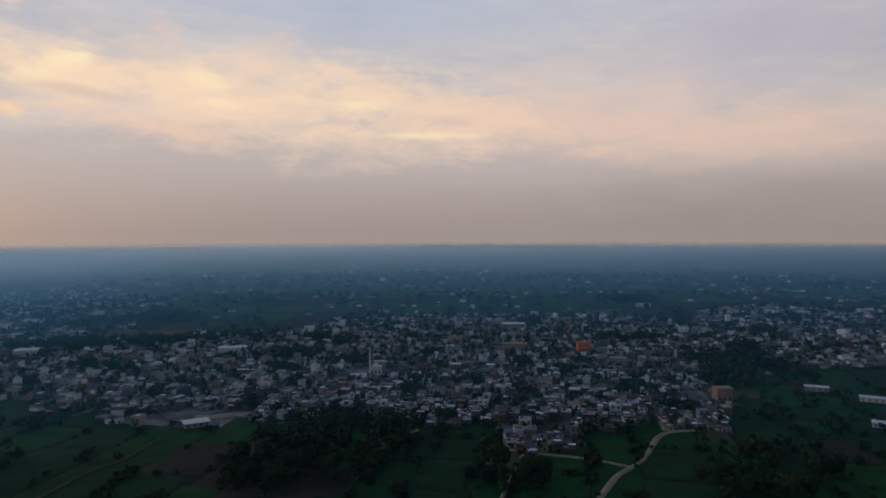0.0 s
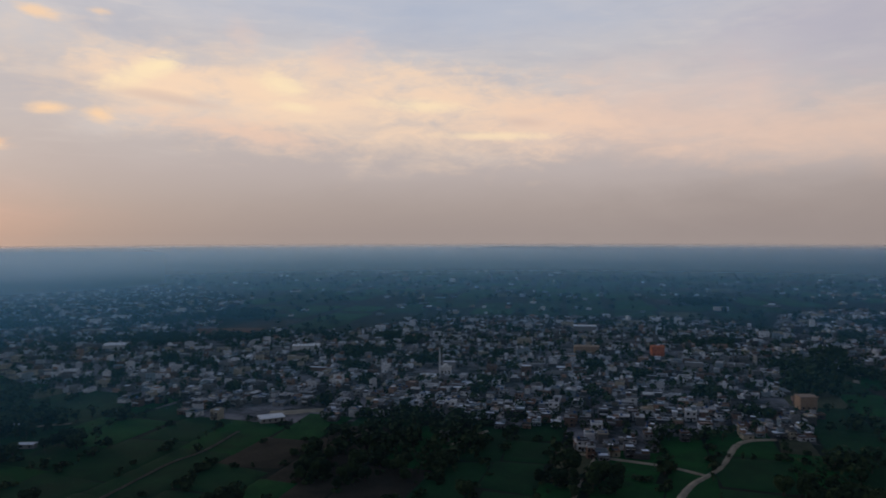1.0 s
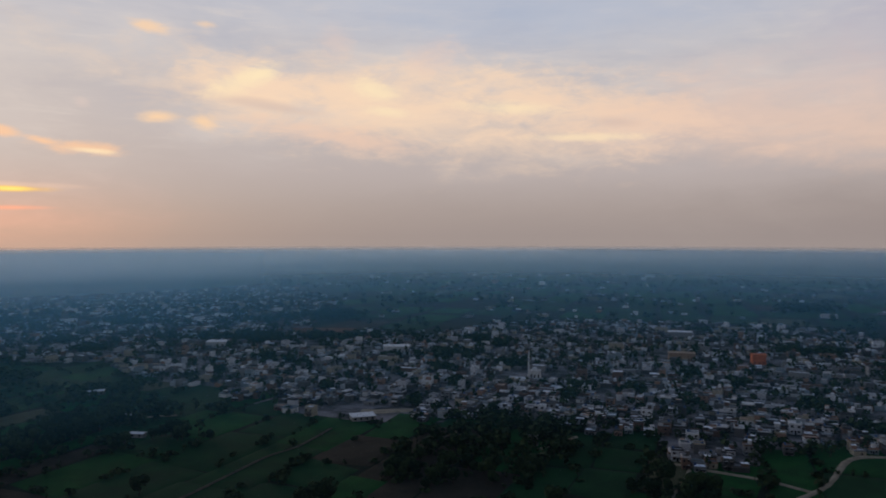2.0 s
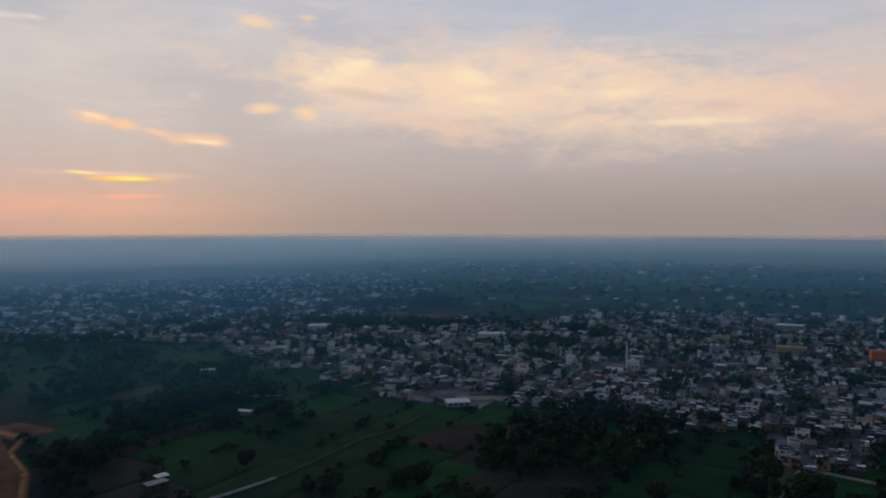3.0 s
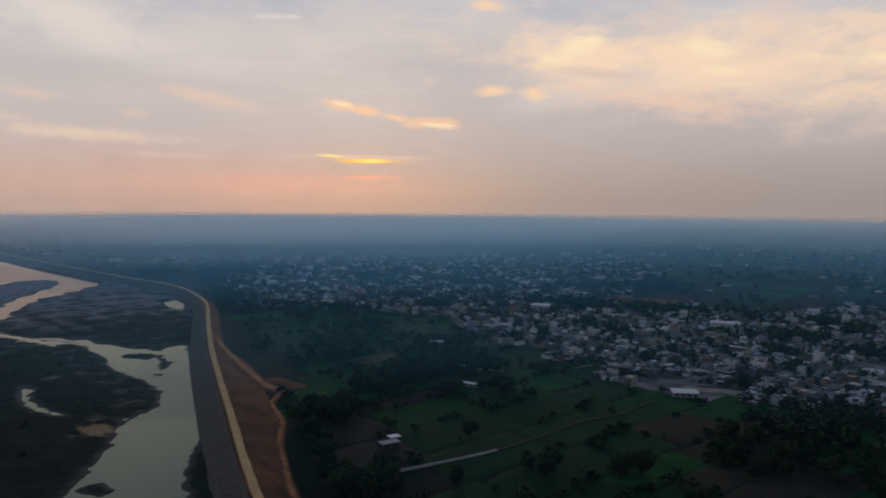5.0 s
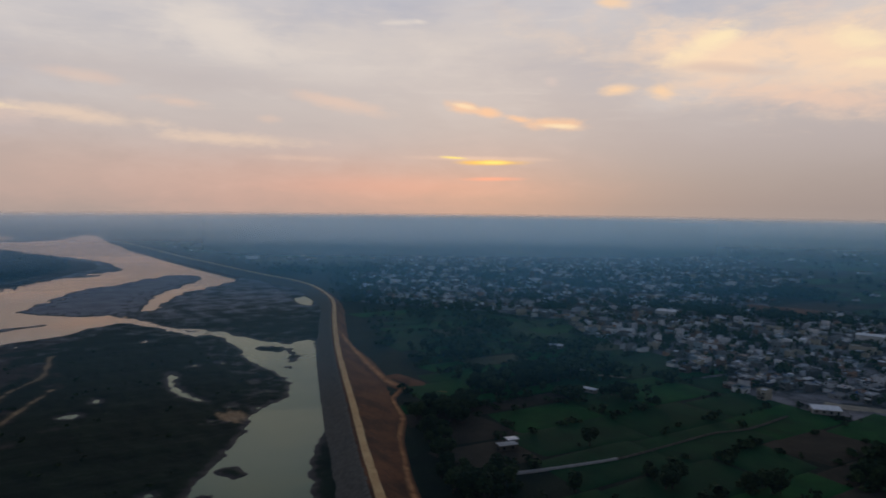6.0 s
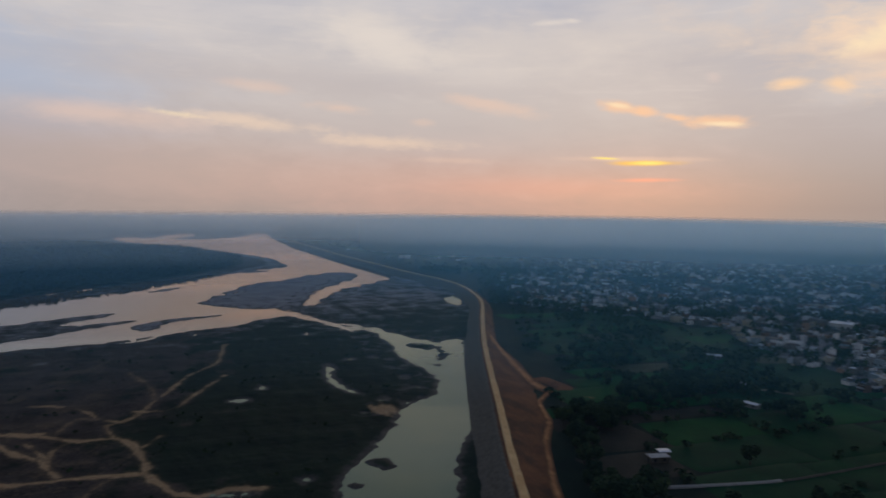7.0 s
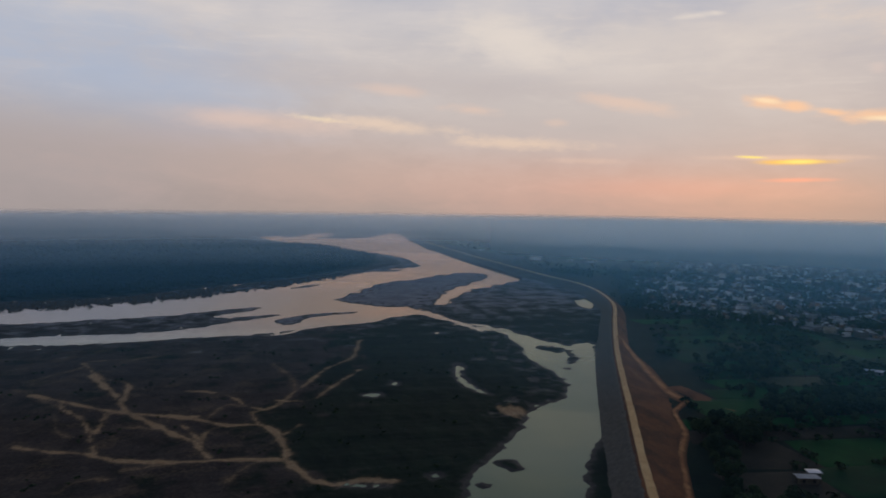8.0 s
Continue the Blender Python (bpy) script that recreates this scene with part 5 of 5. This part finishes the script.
# low scrub on the river flats
q = np.stack([TR.uniform(-640, -230, 4000), TR.uniform(-260, 200, 4000)], -1)
s = survey(q)
ok = (s["water"] < -6) & ~s["north"] & (s["sand"] < 0.2) & (waves(q, 55, 62) + 0.5 * waves(q, 18, 63) > 0.6)
clump_cloud("scrub", "low dark scrub bushes on the river flats", [(x, y, z - 0.1, TR.uniform(0.6, 1.4), TR.uniform(0.5, 1.2)) for (x, y), z in zip(q[ok], s["z"][ok])], M["leaves"], 10, 7, "bushes")


# ---------------------------------------------------------------- singular buildings
def shed(name, label, at, turn, w, d, h, mat, pitch=0.9, walls=None):
    """A long low building with a shallow gable roof, door and windows."""
    root = thing(name, label, "building", at=(*at, 0), turn=turn)
    bm = bmesh.new()
    box(bm, 0, 0, -0.2, w, d, h + 0.2, 0.05)
    part("wall", bm, M[walls or ("white" if mat != "sheet" else "wall")], root)
    bm = bmesh.new()
    a, b = w / 2 + 0.5, d / 2 + 0.5
    pts = [(-a, -b, h), (a, -b, h), (a, 0, h + pitch), (-a, 0, h + pitch), (-a, b, h), (a, b, h)]
    top = [bm.verts.new((x, y, z + 0.16)) for x, y, z in pts]
    low = [bm.verts.new((x, y, z)) for x, y, z in pts]
    for q_ in ((0, 1, 2, 3), (3, 2, 5, 4)):
        bm.faces.new([top[k] for k in q_])
        bm.faces.new([low[k] for k in reversed(q_)])
    for i, j in ((0, 1), (1, 2), (2, 5), (5, 4), (4, 3), (3, 0)):
        bm.faces.new([low[i], low[j], top[j], top[i]])
    part("roof", bm, M[mat], root)
    n = max(2, int(w // 3.5))
    for k in range(n):
        bm = bmesh.new()
        box(bm, -w / 2 + w * (k + 0.5) / n, -d / 2, 1.0, 1.2, 0.14, 1.3)
        part("window", bm, M["dark"], root, "dark window opening")
    bm = bmesh.new()
    box(bm, -w * 0.5, 0, 0, 0.14, 1.4, 2.1)
    part("door", bm, M["dark"], root, "dark door")
    return root


shed("farmhouse", "farmhouse with whitewashed flat roof beside ploughed fields", (-251, 236), 72, 9, 4.5, 3.0, "stone", 0.12, walls="bank")
shed("farm_shed", "small lean white farm shed beside the farmhouse", (-255, 243), 72, 5, 4, 3.2, "sheet", 0.15)
shed("farm_shed", "low pale-roofed shed among green fields", (-410, 438), 35, 14, 7, 2.8, "sheet", 0.6)
shed("farm_shed", "long low pale-roofed shed beside trees", (-335, 386), 20, 11, 4, 2.6, "white", 0.3, walls="stone")
shed("farm_shed", "small white-roofed shed among the fields", (-298, 352), 10, 9, 4, 2.6, "sheet", 0.4)
shed("warehouse", "low broad whitewashed building at the town edge", (-187, 430), 35, 15, 11, 2.9, "white", 0.2, walls="stone")
ribbon("paved_yard", [(-196, 448), (-184, 452), (-172, 459), (-160, 462)], 11.0, "lane", "pale paved yard beside the whitewashed building", 0.3, 1.0, 14)
shed("school_block", "long white low building among green fields", (238, 552), -20, 16, 7, 3.4, "white", 0.3, walls="stone")
shed("farm_shed", "white-roofed shed beside green fields", (262, 519), -25, 16, 7, 3.2, "white", 0.3)
shed("farm_shed", "white-roofed shed beside green fields", (236, 450), -30, 16, 8, 3.2, "white", 0.3)
shed("hall", "orange-painted hall standing among grey houses", (86, 723), 5, 12, 10, 9.0, "red", 0.8, walls="red")
shed("hall", "broad buff-coloured hall among grey houses", (18, 722), 3, 24, 12, 7.5, "sandpaint", 0.3, walls="sandpaint")
shed("hall", "pale flat-roofed hall in the town", (20, 880), 3, 26, 16, 7.5, "sheet", 0.3)
shed("hall", "orange-brown town building beside the lane", (159, 518), 8, 11, 9, 9.0, "sandpaint", 0.3, walls="sandpaint")
shed("hall", "white flat-roofed hall in the town", (-460, 668), 25, 22, 18, 6.0, "white", 0.3)
shed("hall", "pale hall with broad roof in the town", (-262, 690), 15, 26, 14, 6.5, "white", 0.5)


def mosque(at, turn, size, towers, tall, mat="white"):
    root = thing("mosque", "small white mosque with dome and slender minaret" if len(towers) == 1 else "small white mosque with dome and twin minarets", "mosque", at=(*at, 0), turn=turn)
    bm = bmesh.new()
    box(bm, 0, 0, -0.2, size, size * 0.8, 5.2, 0.08)
    part("hall", bm, M[mat], root)
    bm = bmesh.new()
    bmesh.ops.create_uvsphere(bm, u_segments=16, v_segments=10, radius=size * 0.24, matrix=Matrix.Translation((0, 0, 5.0 + size * 0.08)) @ Matrix.Diagonal((1, 1, 1.15, 1)))
    tube(bm, 0, 0, 5.0 + size * 0.33, 0.12, 1.4, 0.04, 6)
    part("dome", bm, M[mat], root)
    bm = bmesh.new()
    for x, y, sx, sy in ((0, size * 0.4, size, 0.3), (0, -size * 0.4, size, 0.3), (size * 0.5, 0, 0.3, size * 0.8), (-size * 0.5, 0, 0.3, size * 0.8)):
        box(bm, x, y, 5.0, sx, sy, 0.8)
    part("parapet", bm, M[mat], root)
    for x in towers:
        bm = bmesh.new()
        tube(bm, x * size, -size * 0.38, -0.2, 0.75, tall * 0.72, 0.62, 8)
        tube(bm, x * size, -size * 0.38, tall * 0.72 - 0.2, 1.0, 0.4, 1.0, 8)
        tube(bm, x * size, -size * 0.38, tall * 0.74, 0.5, tall * 0.16, 0.45, 8)
        tube(bm, x * size, -size * 0.38, tall * 0.9, 0.62, tall * 0.1, 0.05, 8)
        part("minaret", bm, M[mat], root)
    for k in (-0.3, 0.0, 0.3):
        bm = bmesh.new()
        box(bm, k * size, -size * 0.4, 0.1, 1.2, 0.16, 2.6)
        part("arch_opening", bm, M["dark"], root)
    return root


mosque((-103, 602), 8, 10.0, (-0.5,), 23.0)
mosque((-70, 404), 10, 3.6, (-0.6, 0.6), 7.0, "stone")
